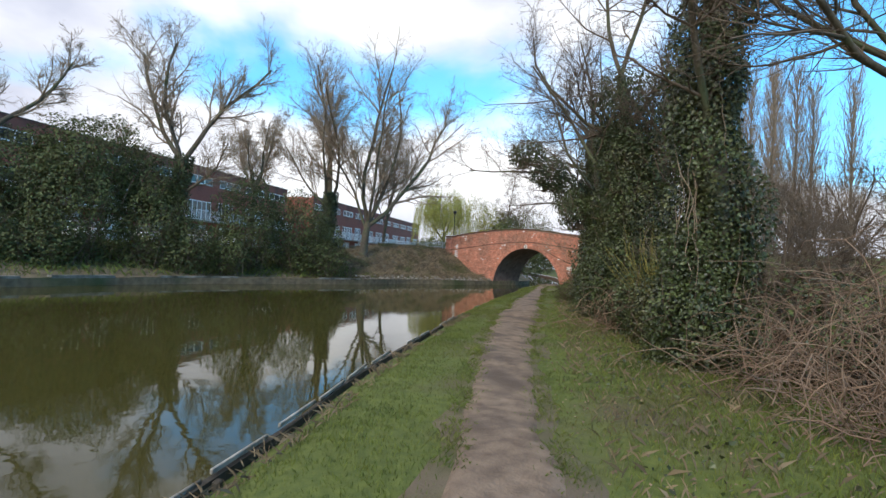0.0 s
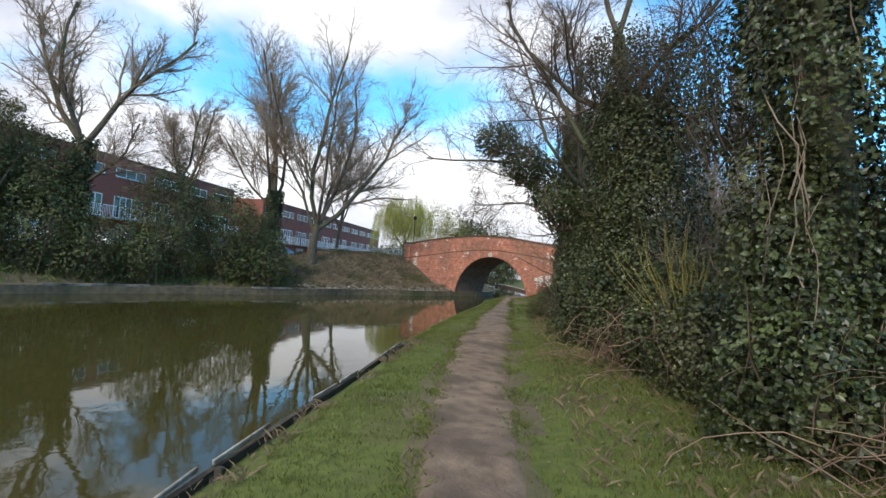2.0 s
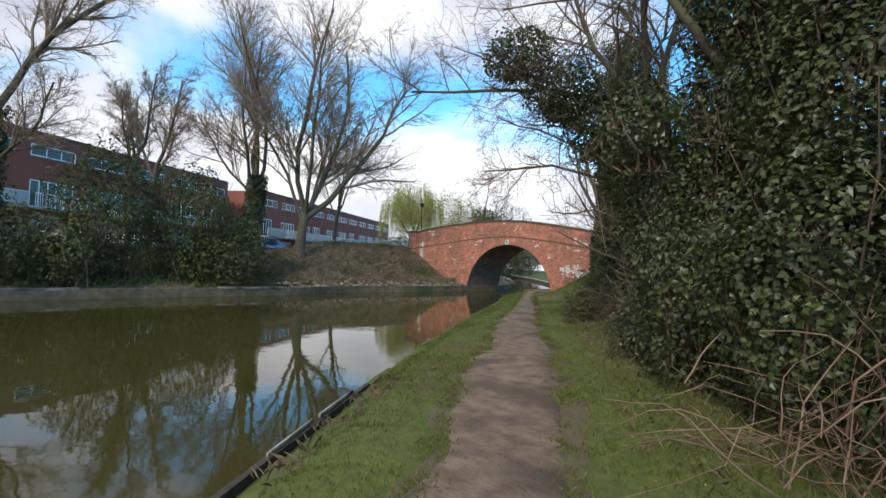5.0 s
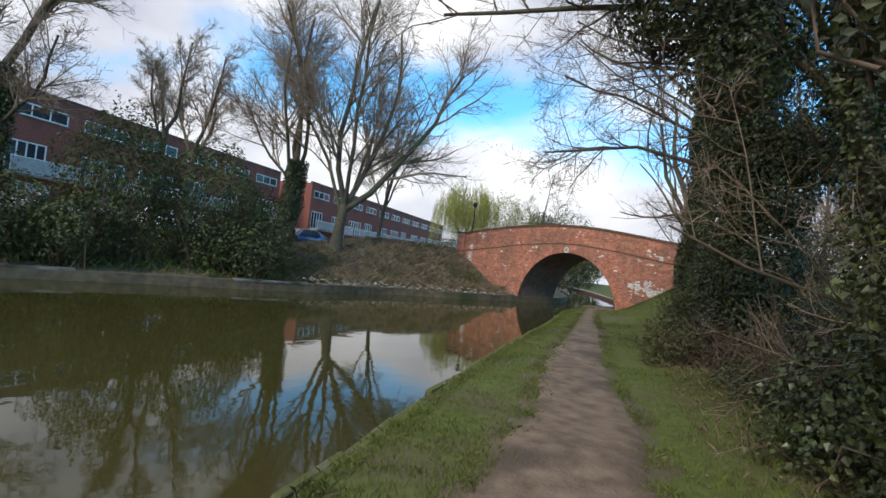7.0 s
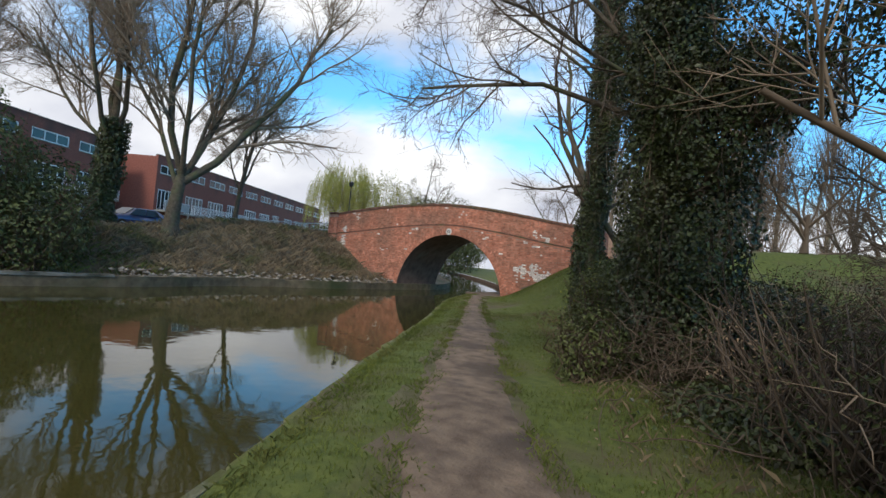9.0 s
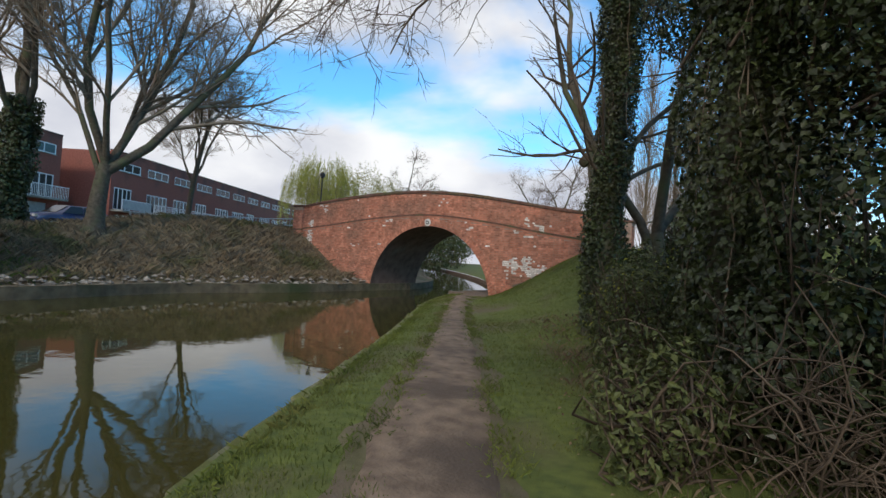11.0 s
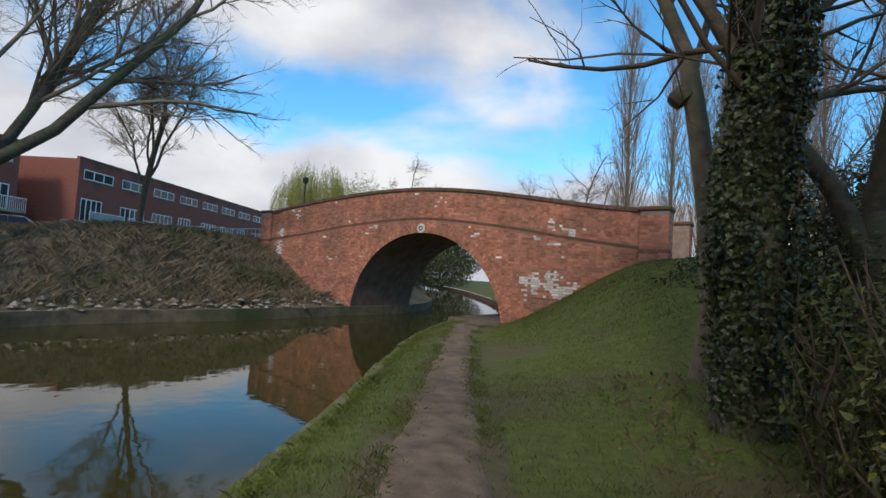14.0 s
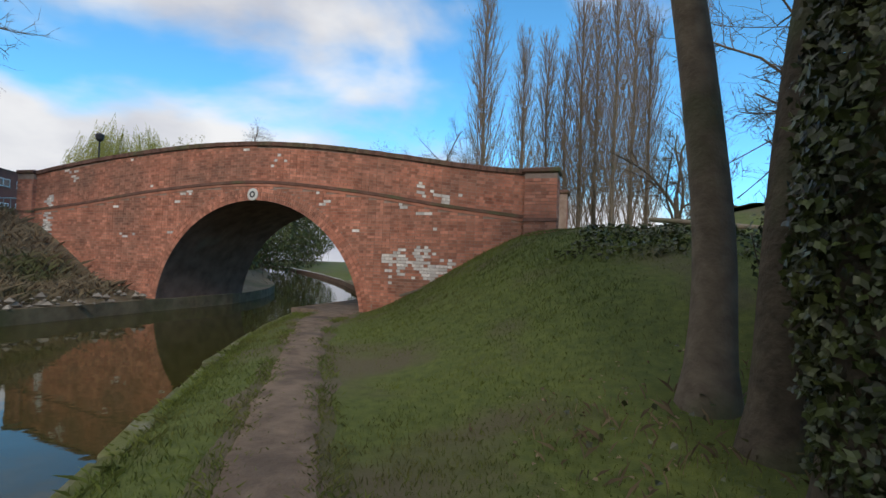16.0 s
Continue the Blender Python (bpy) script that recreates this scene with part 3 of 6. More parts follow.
for y0, y1 in ((FACE, FACE + 0.36), (BACK - 0.36, BACK)):
    curved_wall("parapet", y0, y1, lambda x: string_of(x) - 0.02, lambda x: top_of(x) - 0.10, M_MORTAR)
    ya, yb = (FACE - 0.045, FACE + 0.05) if y0 == FACE else (BACK - 0.05, BACK + 0.045)
    curved_wall("string_course", ya, yb, lambda x: string_of(x) - 0.0, lambda x: string_of(x) + 0.075, M_COPING)
    ya, yb = (FACE - 0.022, FACE + 0.05) if y0 == FACE else (BACK - 0.05, BACK + 0.022)
    curved_wall("string_course", ya, yb, lambda x: string_of(x) - 0.075, lambda x: string_of(x) - 0.002, M_BRICKS)


def box_array(centres, halves, slopes):
    """Boxes as one mesh: centres, half sizes, and the slope of each in the face's plane."""
    c, h = np.asarray(centres, float), np.asarray(halves, float)
    sl = np.asarray(slopes, float)
    corner = np.array([(i, j, k) for i in (-1, 1) for j in (-1, 1) for k in (-1, 1)], float)
    loc = corner[None] * h[:, None]
    x, z = loc[..., 0], loc[..., 2]
    loc = np.stack([x * np.cos(sl)[:, None] - z * np.sin(sl)[:, None], loc[..., 1], x * np.sin(sl)[:, None] + z * np.cos(sl)[:, None]], -1)
    v = (c[:, None] + loc).reshape(-1, 3)
    quad = np.array([(0, 1, 3, 2), (4, 6, 7, 5), (0, 4, 5, 1), (2, 3, 7, 6), (0, 2, 6, 4), (1, 5, 7, 3)])
    f = (np.arange(len(c))[:, None, None] * 8 + quad[None]).reshape(-1, 4)
    return v, f


# every brick of the face: centre, half length, slope
br = []
for k in range(60):                       # level courses below the string
    z = -0.62 + 0.075 * k
    head = k % 2
    length = 0.1025 if head else 0.215
    x = X0 + (0.06 if head else 0.0)
    while x < X1:
        a, b = x + 0.005, min(x + length - 0.005, X1)
        ring = RAD + 0.335
        if abs(z - CZ) < ring:
            reach = math.sqrt(ring**2 - (z - CZ) ** 2)
            if a < CX + reach and b > CX - reach:
                if a < CX - reach < b:
                    b = CX - reach
                elif a < CX + reach < b:
                    a = CX + reach
                else:
                    x += length
                    continue
        if b - a > 0.03 and z + 0.03 < string_of((a + b) / 2) - 0.07:
            br.append(((a + b) / 2, z, (b - a) / 2, 0.0))
        x += length
for k in range(20):                       # courses of the parapet follow its curve
    head = k % 2
    length = 0.1025 if head else 0.215
    x = X0 + (0.05 if head else 0.0)
    while x < X1:
        z = string_of(x + length / 2) + 0.115 + 0.075 * k
        if z + 0.03 < top_of(x + length / 2) - 0.10:
            slope = math.atan2(string_of(x + 0.2) - string_of(x - 0.2), 0.4) * (1 - k / 20) + math.atan2(top_of(x + 0.2) - top_of(x - 0.2), 0.4) * k / 20
            br.append((x + length / 2, z, length / 2 - 0.005, slope))
        x += length
br = np.array(br)
limed = np.array([noise.noise(Vector((x * 1.1, z * 1.4, 3.3))) + 0.5 * noise.noise(Vector((x * 4.0, z * 4.0, 9.0))) for x, z, _, _ in br])
patch = np.exp(-(((br[:, 0] + 13.75) / 0.75) ** 2) - ((br[:, 1] - 1.35) / 0.75) ** 2)
streak = np.exp(-(((br[:, 0] + 27.0) / 0.3) ** 2) - ((br[:, 1] - 2.2) / 0.9) ** 2) + np.exp(-(((br[:, 0] + 11.95) / 0.2) ** 2) - ((br[:, 1] - 2.5) / 0.35) ** 2) * 0.9
is_white = limed + 1.15 * patch + 1.0 * streak + rng.normal(0, 0.16, len(br)) > 0.80
is_white |= (limed > 0.42) & (rng.random(len(br)) < 0.3)
nearest = (br[:, 0] > -15.6) & (br[:, 0] < -12.6) & (br[:, 1] > 0.9) & (br[:, 1] < 1.95) & (br[:, 3] == 0) & ~is_white & ((br[:, 2] > 0.1) | ((br[:, 2] > 0.045) & (br[:, 2] < 0.048)))
nearest[np.flatnonzero(nearest)[300:]] = False
proud = lambda count: FACE - 0.004 - rng.uniform(0, 0.008, count)
for name, which, mat in (("brick_rest", ~nearest & ~is_white, M_BRICKS), ("brick_limed", is_white, M_BRICK_WHITE)):
    b = br[which]
    v, f = box_array(np.c_[b[:, 0], proud(len(b)) + 0.01, b[:, 1]], np.c_[b[:, 2], np.full(len(b), 0.014), np.full(len(b), 0.0325)], b[:, 3])
    ob = under(mesh_object(name, v, f, mat), bridge)
    tagged(ob, "weathered red face bricks" if "rest" in name else "bricks whitened by lime", kind="stuff")
brick_mesh = {}
for size in (0.215, 0.1025):
    data = bpy.data.meshes.new("brick")
    bm = boxes((-size / 2 + 0.005, size / 2 - 0.005, -0.014, 0.014, -0.0325, 0.0325), bevel=0.004)
    bm.to_mesh(data)
    bm.free()
    data.materials.append(M_BRICK)
    brick_mesh[size] = data
for x, z, hl, _ in br[nearest]:
    ob = new("brick", brick_mesh[0.215 if hl > 0.07 else 0.1025])
    ob.parent = spandrel
    ob.location = (x, FACE + 0.004 - rng.uniform(0, 0.008), z)
# rings of the arch
rc, rh, rs = [], [], []
for ring in range(3):
    rr = RAD + 0.055 + ring * 0.112
    count = int(math.pi * rr / 0.076)
    for i in range(count):
        a = math.pi * (i + 0.5) / count
        rc.append((CX - rr * math.cos(a), FACE - 0.006 - rng.uniform(0, 0.006), CZ + rr * math.sin(a)))
        rh.append((0.033, 0.012, 0.051))
        rs.append(math.pi / 2 - a)
rc = np.array(rc)
keep = rc[:, 2] > -0.6
v, f = box_array(rc[keep], np.array(rh)[keep], np.array(rs)[keep])
tagged(under(mesh_object("arch_ring", v, f, M_BRICKS), bridge), "three rings of arch bricks", kind="stuff")
# coping bricks set on edge
for y in (FACE + 0.16, BACK - 0.16):
    cc, ch, cs = [], [], []
    for x in np.arange(X0, X1, 0.079):
        cc.append((x, y + rng.uniform(-0.006, 0.006), top_of(x) - 0.05 + rng.uniform(-0.004, 0.004)))
        ch.append((0.036, 0.225, 0.055))
        cs.append(math.atan2(top_of(x + 0.2) - top_of(x - 0.2), 0.4))
    v, f = box_array(cc, ch, cs)
    tagged(under(mesh_object("coping", v, f, M_COPING), bridge), "dark coping bricks on edge", kind="stuff")
# end piers
for x, top, y in ((-27.95, 3.86, FACE), (-11.25, 3.58, FACE), (-27.95, 3.86, BACK), (-11.25, 3.58, BACK)):
    out = -1 if y == FACE else 1
    bm = boxes((x - 0.36, x + 0.36, y - 0.10 if out < 0 else y - 0.45, y + 0.45 if out < 0 else y + 0.10, -0.2, top - 0.12))
    pier = under(part("pier", bm, M_MORTAR), bridge)
    pc, ph = [], []
    for k in range(int((top - 0.2) / 0.075) - 4):
        z = 0.3 + 0.075 * k
        if z > top - 0.15:
            continue
        for j in range(3 if k % 2 else 4):
            w = 0.12 if k % 2 else 0.09
            pc.append((x - 0.36 + w + j * (2 * w), y + out * 0.104, z))
            ph.append((w - 0.005, 0.008, 0.0325))
        for j in range(2):
            for sx in (-1, 1):
                pc.append((x + sx * 0.362, y + out * (0.104 - 0.14) - out * 0.27 * j, z))
                ph.append((0.008, 0.13, 0.0325))
    v, f = box_array(pc, ph, np.zeros(len(pc)))
    tagged(under(mesh_object("pier_bricks", v, f, M_BRICKS), bridge), "courses of red bricks", kind="stuff")
    bm = boxes((x - 0.42, x + 0.42, y - 0.16 if out < 0 else y - 0.5, y + 0.5 if out < 0 else y + 0.16, top - 0.12, top), bevel=0.03)
    under(part("pier_cap", bm, M_COPING, label="dark rounded cap"), bridge)
    bm = boxes((x - 0.385, x + 0.385, y - 0.135, y + 0.135, 2.36 if x > -20 else 2.46, 2.44 if x > -20 else 2.54))
    under(part("string_course", bm, M_COPING), bridge)
under(part("footing", boxes((-11.75, -10.85, FACE - 0.28, FACE - 0.0, 0.8, 1.86), bevel=0.02), M_CONCRETE, label="pale mossy concrete footing"), bridge)
bm = bmesh.new()
lathe(bm, [(0.0, 0.0), (0.15, 0.0), (0.17, 0.01), (0.17, 0.03), (0.14, 0.04)], 20)
plate = under(part("number_plate", bm, M_LILAC, label="round white number plate"), bridge)
plate.matrix_local = Matrix.Translation(-bridge.location) @ pose(-19.05, FACE - 0.015, 3.02, 90, 0, 0)
bm = bmesh.new()
lathe(bm, [(0.05, 0.041), (0.09, 0.041), (0.09, 0.046), (0.05, 0.046)], 16, close=False)
badge = part("emblem", bm, M_DARK, plate)

# ---- terrace of flat-roofed brick houses ----
TERRACE = Vector((-57.99, 37.03, 0))
T_WAY, T_IN = Vector((-0.5146, 0.8574, 0)), Vector((-0.8574, -0.5146, 0))
T_TURN = math.degrees(math.atan2(0.8574, -0.5146))
HW, H_BASE = 4.62, 1.15


def pierced(xs, zs, holes, y0, y1):
    """One slab over the grid xs by zs with openings (x0, x1, z0, z1) through it."""
    bm, made = bmesh.new(), {}
    xs, zs = sorted(set(np.round(xs, 4))), sorted(set(np.round(zs, 4)))

    def at(i, k, side):
        key = (i, k, side)
        if key not in made:
            made[key] = bm.verts.new((xs[i], (y0, y1)[side], zs[k]))
        return made[key]

    def solid(i, k):
        if not (0 <= i < len(xs) - 1 and 0 <= k < len(zs) - 1):
            return False
        x, z = (xs[i] + xs[i + 1]) / 2, (zs[k] + zs[k + 1]) / 2
        return not any(a < x < b and c < z < d for a, b, c, d in holes)

    for i in range(len(xs) - 1):
        for k in range(len(zs) - 1):
            if not solid(i, k):
                continue
            bm.faces.new((at(i, k, 0), at(i + 1, k, 0), at(i + 1, k + 1, 0), at(i, k + 1, 0)))
            bm.faces.new((at(i, k + 1, 1), at(i + 1, k + 1, 1), at(i + 1, k, 1), at(i, k, 1)))
            for di, dk, p, q in ((-1, 0, (i, k), (i, k + 1)), (1, 0, (i + 1, k + 1), (i + 1, k)), (0, -1, (i + 1, k), (i, k)), (0, 1, (i, k + 1), (i + 1, k + 1))):
                if not solid(i + di, k + dk):
                    bm.faces.new((at(*p, 0), at(*q, 0), at(*q, 1), at(*p, 1)))
    return bm


def window_part(parent, name, x0, x1, z0, z1, panes, y=0.06):
    edges = np.linspace(x0 + 0.045, x1 - 0.045, panes + 1)
    gaps = [(a + 0.045, b - 0.045, z0 + 0.09, z1 - 0.09) for a, b in zip(edges, edges[1:])]
    frame_ob = part(name, pierced([x0, x1] + [v for g in gaps for v in g[:2]], [z0, z0 + 0.09, z1 - 0.09, z1], gaps, y - 0.05, y + 0.05), M_WHITE, parent, "white painted frame")
    for a, b in zip(edges, edges[1:]):
        part("pane", boxes((a + 0.03, b - 0.03, y - 0.01, y + 0.01, z0 + 0.05, z1 - 0.05)), M_PANE, frame_ob)
    return frame_ob


def terrace_house(style):
    h = empty("house", (0, 0, 0), "three-storey flat-roofed red brick terrace house", "house", "terrace across the canal")
    ux0, ux1, uz0, uz1 = 0.55, 4.05, 6.55, 7.42
    fx0, fx1, fz0, fz1 = (0.5, 2.9, 2.8, 4.9) if style else (0.6, 4.0, 2.8, 4.8)
    gx0, gx1 = 0.9, 3.5
    holes = [(ux0, ux1, uz0, uz1), (fx0, fx1, fz0, fz1), (gx0, gx1, -1, 2.3)]
    part("wall", pierced([0, HW, ux0, ux1, fx0, fx1, gx0, gx1], [-1, 2.3, fz0, fz1, uz0, uz1, 8.32], holes, 0, 0.28), M_HOUSE, h)
    for d in ((0, 0.25, 0.28, 8.5, -1, 8.2), (HW - 0.25, HW, 0.28, 8.5, -1, 8.2), (0.25, HW - 0.25, 8.2, 8.5, -1, 8.2)):
        part("wall", boxes(d), M_HOUSE, h)
    part("roof", boxes((0.25, HW - 0.25, 0.28, 8.2, 8.0, 8.12)), M_FELT, h, "flat grey felt roof")
    part("roof_edge", boxes((0, HW, -0.06, 0.3, 8.322, 8.40)), M_DARK, h, "dark roof edge trim")
    window_part(h, "window", ux0, ux1, uz0, uz1, 3)
    part("window_sill", boxes((ux0 - 0.06, ux1 + 0.06, -0.07, 0.0, uz0 - 0.07, uz0)), M_CONCRETE, h)
    window_part(h, "balcony_door", fx0, fx1, fz0, fz1, 4 if style else 5)
    part("garage_door", boxes((gx0, gx1, 0.08, 0.14, -0.4, 2.3)), M_WHITE if style else M_GREY, h, "plain garage door")
    for c in (0.14, 2.31, 4.48):
        part("floor", boxes((0.25, HW - 0.25, 0.3, 8.2, 2.45, 2.6))if c == 2.31 else boxes((c - 0.05, c + 0.05, 0.3, 0.4, 2.3, 2.44)), M_CONCRETE, h)
    slab = part("balcony", boxes((0.2, HW - 0.2, -1.15, 0.0, 2.6, 2.76), bevel=0.01), M_CONCRETE, h, "concrete balcony slab")
    if style:
        part("balcony_panel", boxes((0.25, HW - 0.25, -1.13, -1.09, 2.85, 3.7)), M_GREY, slab, "grey balcony panel")
    rail = boxes((0.2, HW - 0.2, -1.14, -1.08, 3.72, 3.78))
    for p in np.linspace(0.24, HW - 0.24, 26 if not style else 6):
        box(rail, p - 0.014, p + 0.014, -1.125, -1.097, 2.762, 3.72)
    part("railing", rail, M_WHITE, slab, "white metal railing")
    return h


first = terrace_house(0)
second = terrace_house(1)
for i in range(-8, 11):
    back, up = (0.0, 0.0) if i >= 0 else (2.2, 0.35)
    along = -0.55 + HW * i - (3.2 if i < 0 else 0.0)
    at = TERRACE + T_WAY * along + T_IN * back
    m4 = pose(at.x, at.y, H_BASE + up, 0, 0, T_TURN)
    src = second if (i * 7) % 3 == 0 else first
    if i == 0:
        second.matrix_world = m4
    elif i == 1:
        first.matrix_world = m4
    else:
        copy_thing(src, m4)

# ---- canal edges ----
def edge_strip(name, line, side, i0, i1, out, inn, top, bottom, mat, label, jitter=0.0):
    seg, sd = line[i0:i1], side[i0:i1]
    n = len(seg)
    j = np.array([noise.noise(Vector((p[0] * 0.9, p[1] * 0.9, 2.0))) for p in seg]) * jitter
    a, b = seg - sd * (out + j)[:, None] if jitter else seg - sd * out, seg + sd * inn
    v = np.concatenate([np.c_[a, np.full(n, bottom)], np.c_[a, np.full(n, top) + j * 0.4], np.c_[b, np.full(n, top) + j * 0.4], np.c_[b, np.full(n, bottom)]])
    f = []
    for i in range(n - 1):
        for k in range(3):
            f.append((k * n + i, k * n + i + 1, (k + 1) * n + i + 1, (k + 1) * n + i))
    f += [(0, n, 2 * n, 3 * n), (n - 1, 4 * n - 1, 3 * n - 1, 2 * n - 1)]
    return tagged(mesh_object(name, v, f, mat), label, "canal edge", kind="structure")


near_y = NEAR[:, 1]
i_board = int(np.argmin(np.abs(near_y - 11.9)))
i_end = int(np.argmin(np.abs(near_y - 46)))
edge_strip("trim_board", NEAR, NEAR_SIDE, 0, i_board + 1, 0.05, 0.0, -0.088, -1.0, M_BOARD, "dark wet timber edging boards along the canal", 0.02)
boards = empty("trim_board_cap", (NEAR[i_board][0], NEAR[i_board][1], 0), "bleached split tops of the timber edging", "canal edge", kind="structure")
for i in range(60, i_board - 1, 2):           # bleached top laths, some gone, and stakes behind them
    p, s, q = NEAR[i], NEAR_SIDE[i], NEAR[min(i + 2, i_board)]
    turn = math.degrees(math.atan2(q[1] - p[1], q[0] - p[0]))
    if rng.random() < 0.92:
        long = float(np.hypot(*(q - p)))
        lath = part("board", boxes((0.02, long * rng.uniform(0.8, 0.99), -0.013, 0.013, -0.03, 0.012), bevel=0.005), M_BOARD_TOP, boards)
        lath.matrix_local = Matrix.Translation(-boards.location) @ pose(p[0] - s[0] * 0.035, p[1] - s[1] * 0.035, -0.05 + rng.normal(0, 0.011), 0, rng.normal(0, 1.2), turn + rng.normal(0, 1.0))
    if rng.random() < 0.25:
        stake = part("stake", boxes((-0.035, 0.035, -0.03, 0.03, -0.4, rng.uniform(0.0, 0.09)), bevel=0.012), M_BOARD, boards)
        stake.matrix_local = Matrix.Translation(-boards.location) @ pose(p[0] + s[0] * 0.035, p[1] + s[1] * 0.035, -0.09, rng.normal(0, 3), rng.normal(0, 3), turn)
edge_strip("trim_wall", NEAR, NEAR_SIDE, i_board, len(NEAR), 0.05, 0.10, -0.125, -1.2, M_VAULT, "dark wet brick canal wall", 0.02)
edge_strip("trim_concrete", FAR, FAR_SIDE, 0, len(FAR), 0.12, 0.2, -0.03, -1.2, M_BANK, "low earth-stained wall along the far bank", 0.08)
i_far = int(np.argmin(np.abs(FAR[:, 1] - 21.0)))
for k0 in range(40, i_far - 6, 9):            # worn kerb in lengths, with gaps where it has slumped
    if rng.random() < 0.72:
        edge_strip("trim_kerb", FAR, FAR_SIDE, k0, min(k0 + int(rng.integers(6, 11)), i_far), 0.13 + rng.normal(0, 0.02), 0.2, 0.045 + rng.normal(0, 0.02), -0.06, M_KERB, "stained worn concrete kerb along the far bank", 0.08)
edge = empty("trim_coping", (NEAR[i_board][0], NEAR[i_board][1], 0), "mossy worn coping stones along the canal edge", "coping", kind="structure")
stone_mesh = []
for k in range(4):
    bm = boxes((-0.02, 0.16, -0.46, 0.46, -0.11, 0.0), bevel=0.025)
    for v in bm.verts:
        v.co += Vector((rng.normal(0, 0.012), rng.normal(0, 0.01), rng.normal(0, 0.008)))
    data = bpy.data.meshes.new("stone")
    bm.to_mesh(data)
    bm.free()
    data.materials.append(M_STONE)
    stone_mesh.append(data)
for i in range(i_board + 1, i_end, 2):
    p, s = NEAR[i], NEAR_SIDE[i]
    ob = new("stone", stone_mesh[i % 4])
    ob.parent = edge
    ob.matrix_local = Matrix.Translation(-edge.location) @ pose(p[0] - s[0] * 0.04, p[1] - s[1] * 0.04, -0.075 + rng.normal(0, 0.012), rng.normal(0, 1), rng.normal(0, 1), math.degrees(math.atan2(s[1], s[0])) + rng.normal(0, 1)) @ Matrix.Diagonal((0.5 if p[1] < 18 else 1.0, 1, 1, 1))


# ---- plants ----
def limb(thick, thin, p, d, length, r, level, last, spec):
    """A wandering tapering limb with its side branches, down to the twigs."""
    count = (7, 6, 5, 4, 3)[level]
    pts, way = [np.array(p, float)], np.array(d, float) / np.linalg.norm(d)
    for _ in range(count):
        way = way + rng.normal(0, spec["wobble"], 3) + np.array([0, 0, spec["rise"][level]])
        way /= np.linalg.norm(way)
        pts.append(pts[-1] + way * length / count)
    pts = np.array(pts)
    k = np.linspace(0, 1, count + 1)
    rad = r * (1 - k * (0.62 if level < last else 0.8))
    (thick if level <= spec["stout"] else thin).add(pts, rad, (9, 7, 4, 3, 3)[level])
    if level == last:
        return
    for _ in range(spec["kids"][level]):
        f = rng.uniform(spec["start"][level], 1.0)
        i = min(int(f * count), count - 1)
        at = pts[i] + (pts[i + 1] - pts[i]) * (f * count - i)
        base = pts[i + 1] - pts[i]
        base /= np.linalg.norm(base)
        across = cross(base, rng.normal(0, 1, 3))
        across /= np.linalg.norm(across) + 1e-9
        ang = radians(spec["angle"][level]) * rng.uniform(0.6, 1.3)
        child = base * math.cos(ang) + across * math.sin(ang)
        run = length * spec["ratio"][level] * rng.uniform(0.55, 1.15) * (1.15 - 0.5 * f)
        wide = max(np.interp(f, k, rad) * 0.55, spec["twig"])
        if level + 1 == last and last > 2:
            thin.sprigs.append((at, child, run, wide))
        else:
            limb(thick, thin, at, child, run, wide, level + 1, last, spec)


BROAD = dict(wobble=0.17, rise=(0.05, 0.05, 0.03, 0.02, 0.0), kids=(0, 12, 9, 5, 0), start=(0.5, 0.18, 0.12, 0.1, 0), angle=(35, 46, 50, 48, 40), ratio=(0.8, 0.5, 0.55, 0.6, 0.5), twig=0.004, fork=2, stout=1, taper=0.35)
POPLAR = dict(wobble=0.06, rise=(0.1, 0.14, 0.12, 0.08, 0.0), kids=(46, 7, 4, 0, 0), start=(0.08, 0.12, 0.1, 0.1, 0), angle=(28, 34, 32, 20, 20), ratio=(0.24, 0.48, 0.55, 0.5, 0.5), twig=0.007, fork=1, stout=0, taper=0.92)


def bare_tree(name, at, limbs, trunk, spec, bark, twig_mat, label, last=4, group=""):
    """A leafless tree. trunk: (points, radius); limbs: (height along the trunk 0..1, direction, length, radius)."""
    tree = empty(name, at, label, "tree", group)
    thick, thin = Tubes(), Tubes()
    thin.fork = spec["fork"]
    pts, r = spline(trunk[0], 0.35), trunk[1]
    k = np.linspace(0, 1, len(pts))
    rad = r * (1.0 - spec["taper"] * k) * (1 + 0.5 * np.exp(-k * 14))
    thick.add(pts, rad, 12)
    for f, d, length, radius in limbs:
        i = min(int(f * (len(pts) - 1)), len(pts) - 1)
        limb(thick, thin, pts[i], d, length, radius, 1, last, spec)
    thick.object("trunk", bark, tree)
    if thin.verts:
        thin.object("crown", twig_mat, tree, "bare fine twigs")
    return tree


RT = np.array([0.81, 0.58, 0.0])
UP = np.array([0, 0, 1.0])
FW = np.array([-0.58, 0.81, 0.0])


def ways(*rows):
    """Limbs from (height, right, up, ahead, length, radius)."""
    return [(f, RT * a + UP * b + FW * c, ln, r) for f, a, b, c, ln, r in rows]


def ground_far(x, y):
    d = np.hypot(FAR[:, 0] - x, FAR[:, 1] - y)
    return float(far_height(x, y, d.min()))


def ground_near(x, y):
    return float(near_height(x, y, near_u(x, y)[0]))


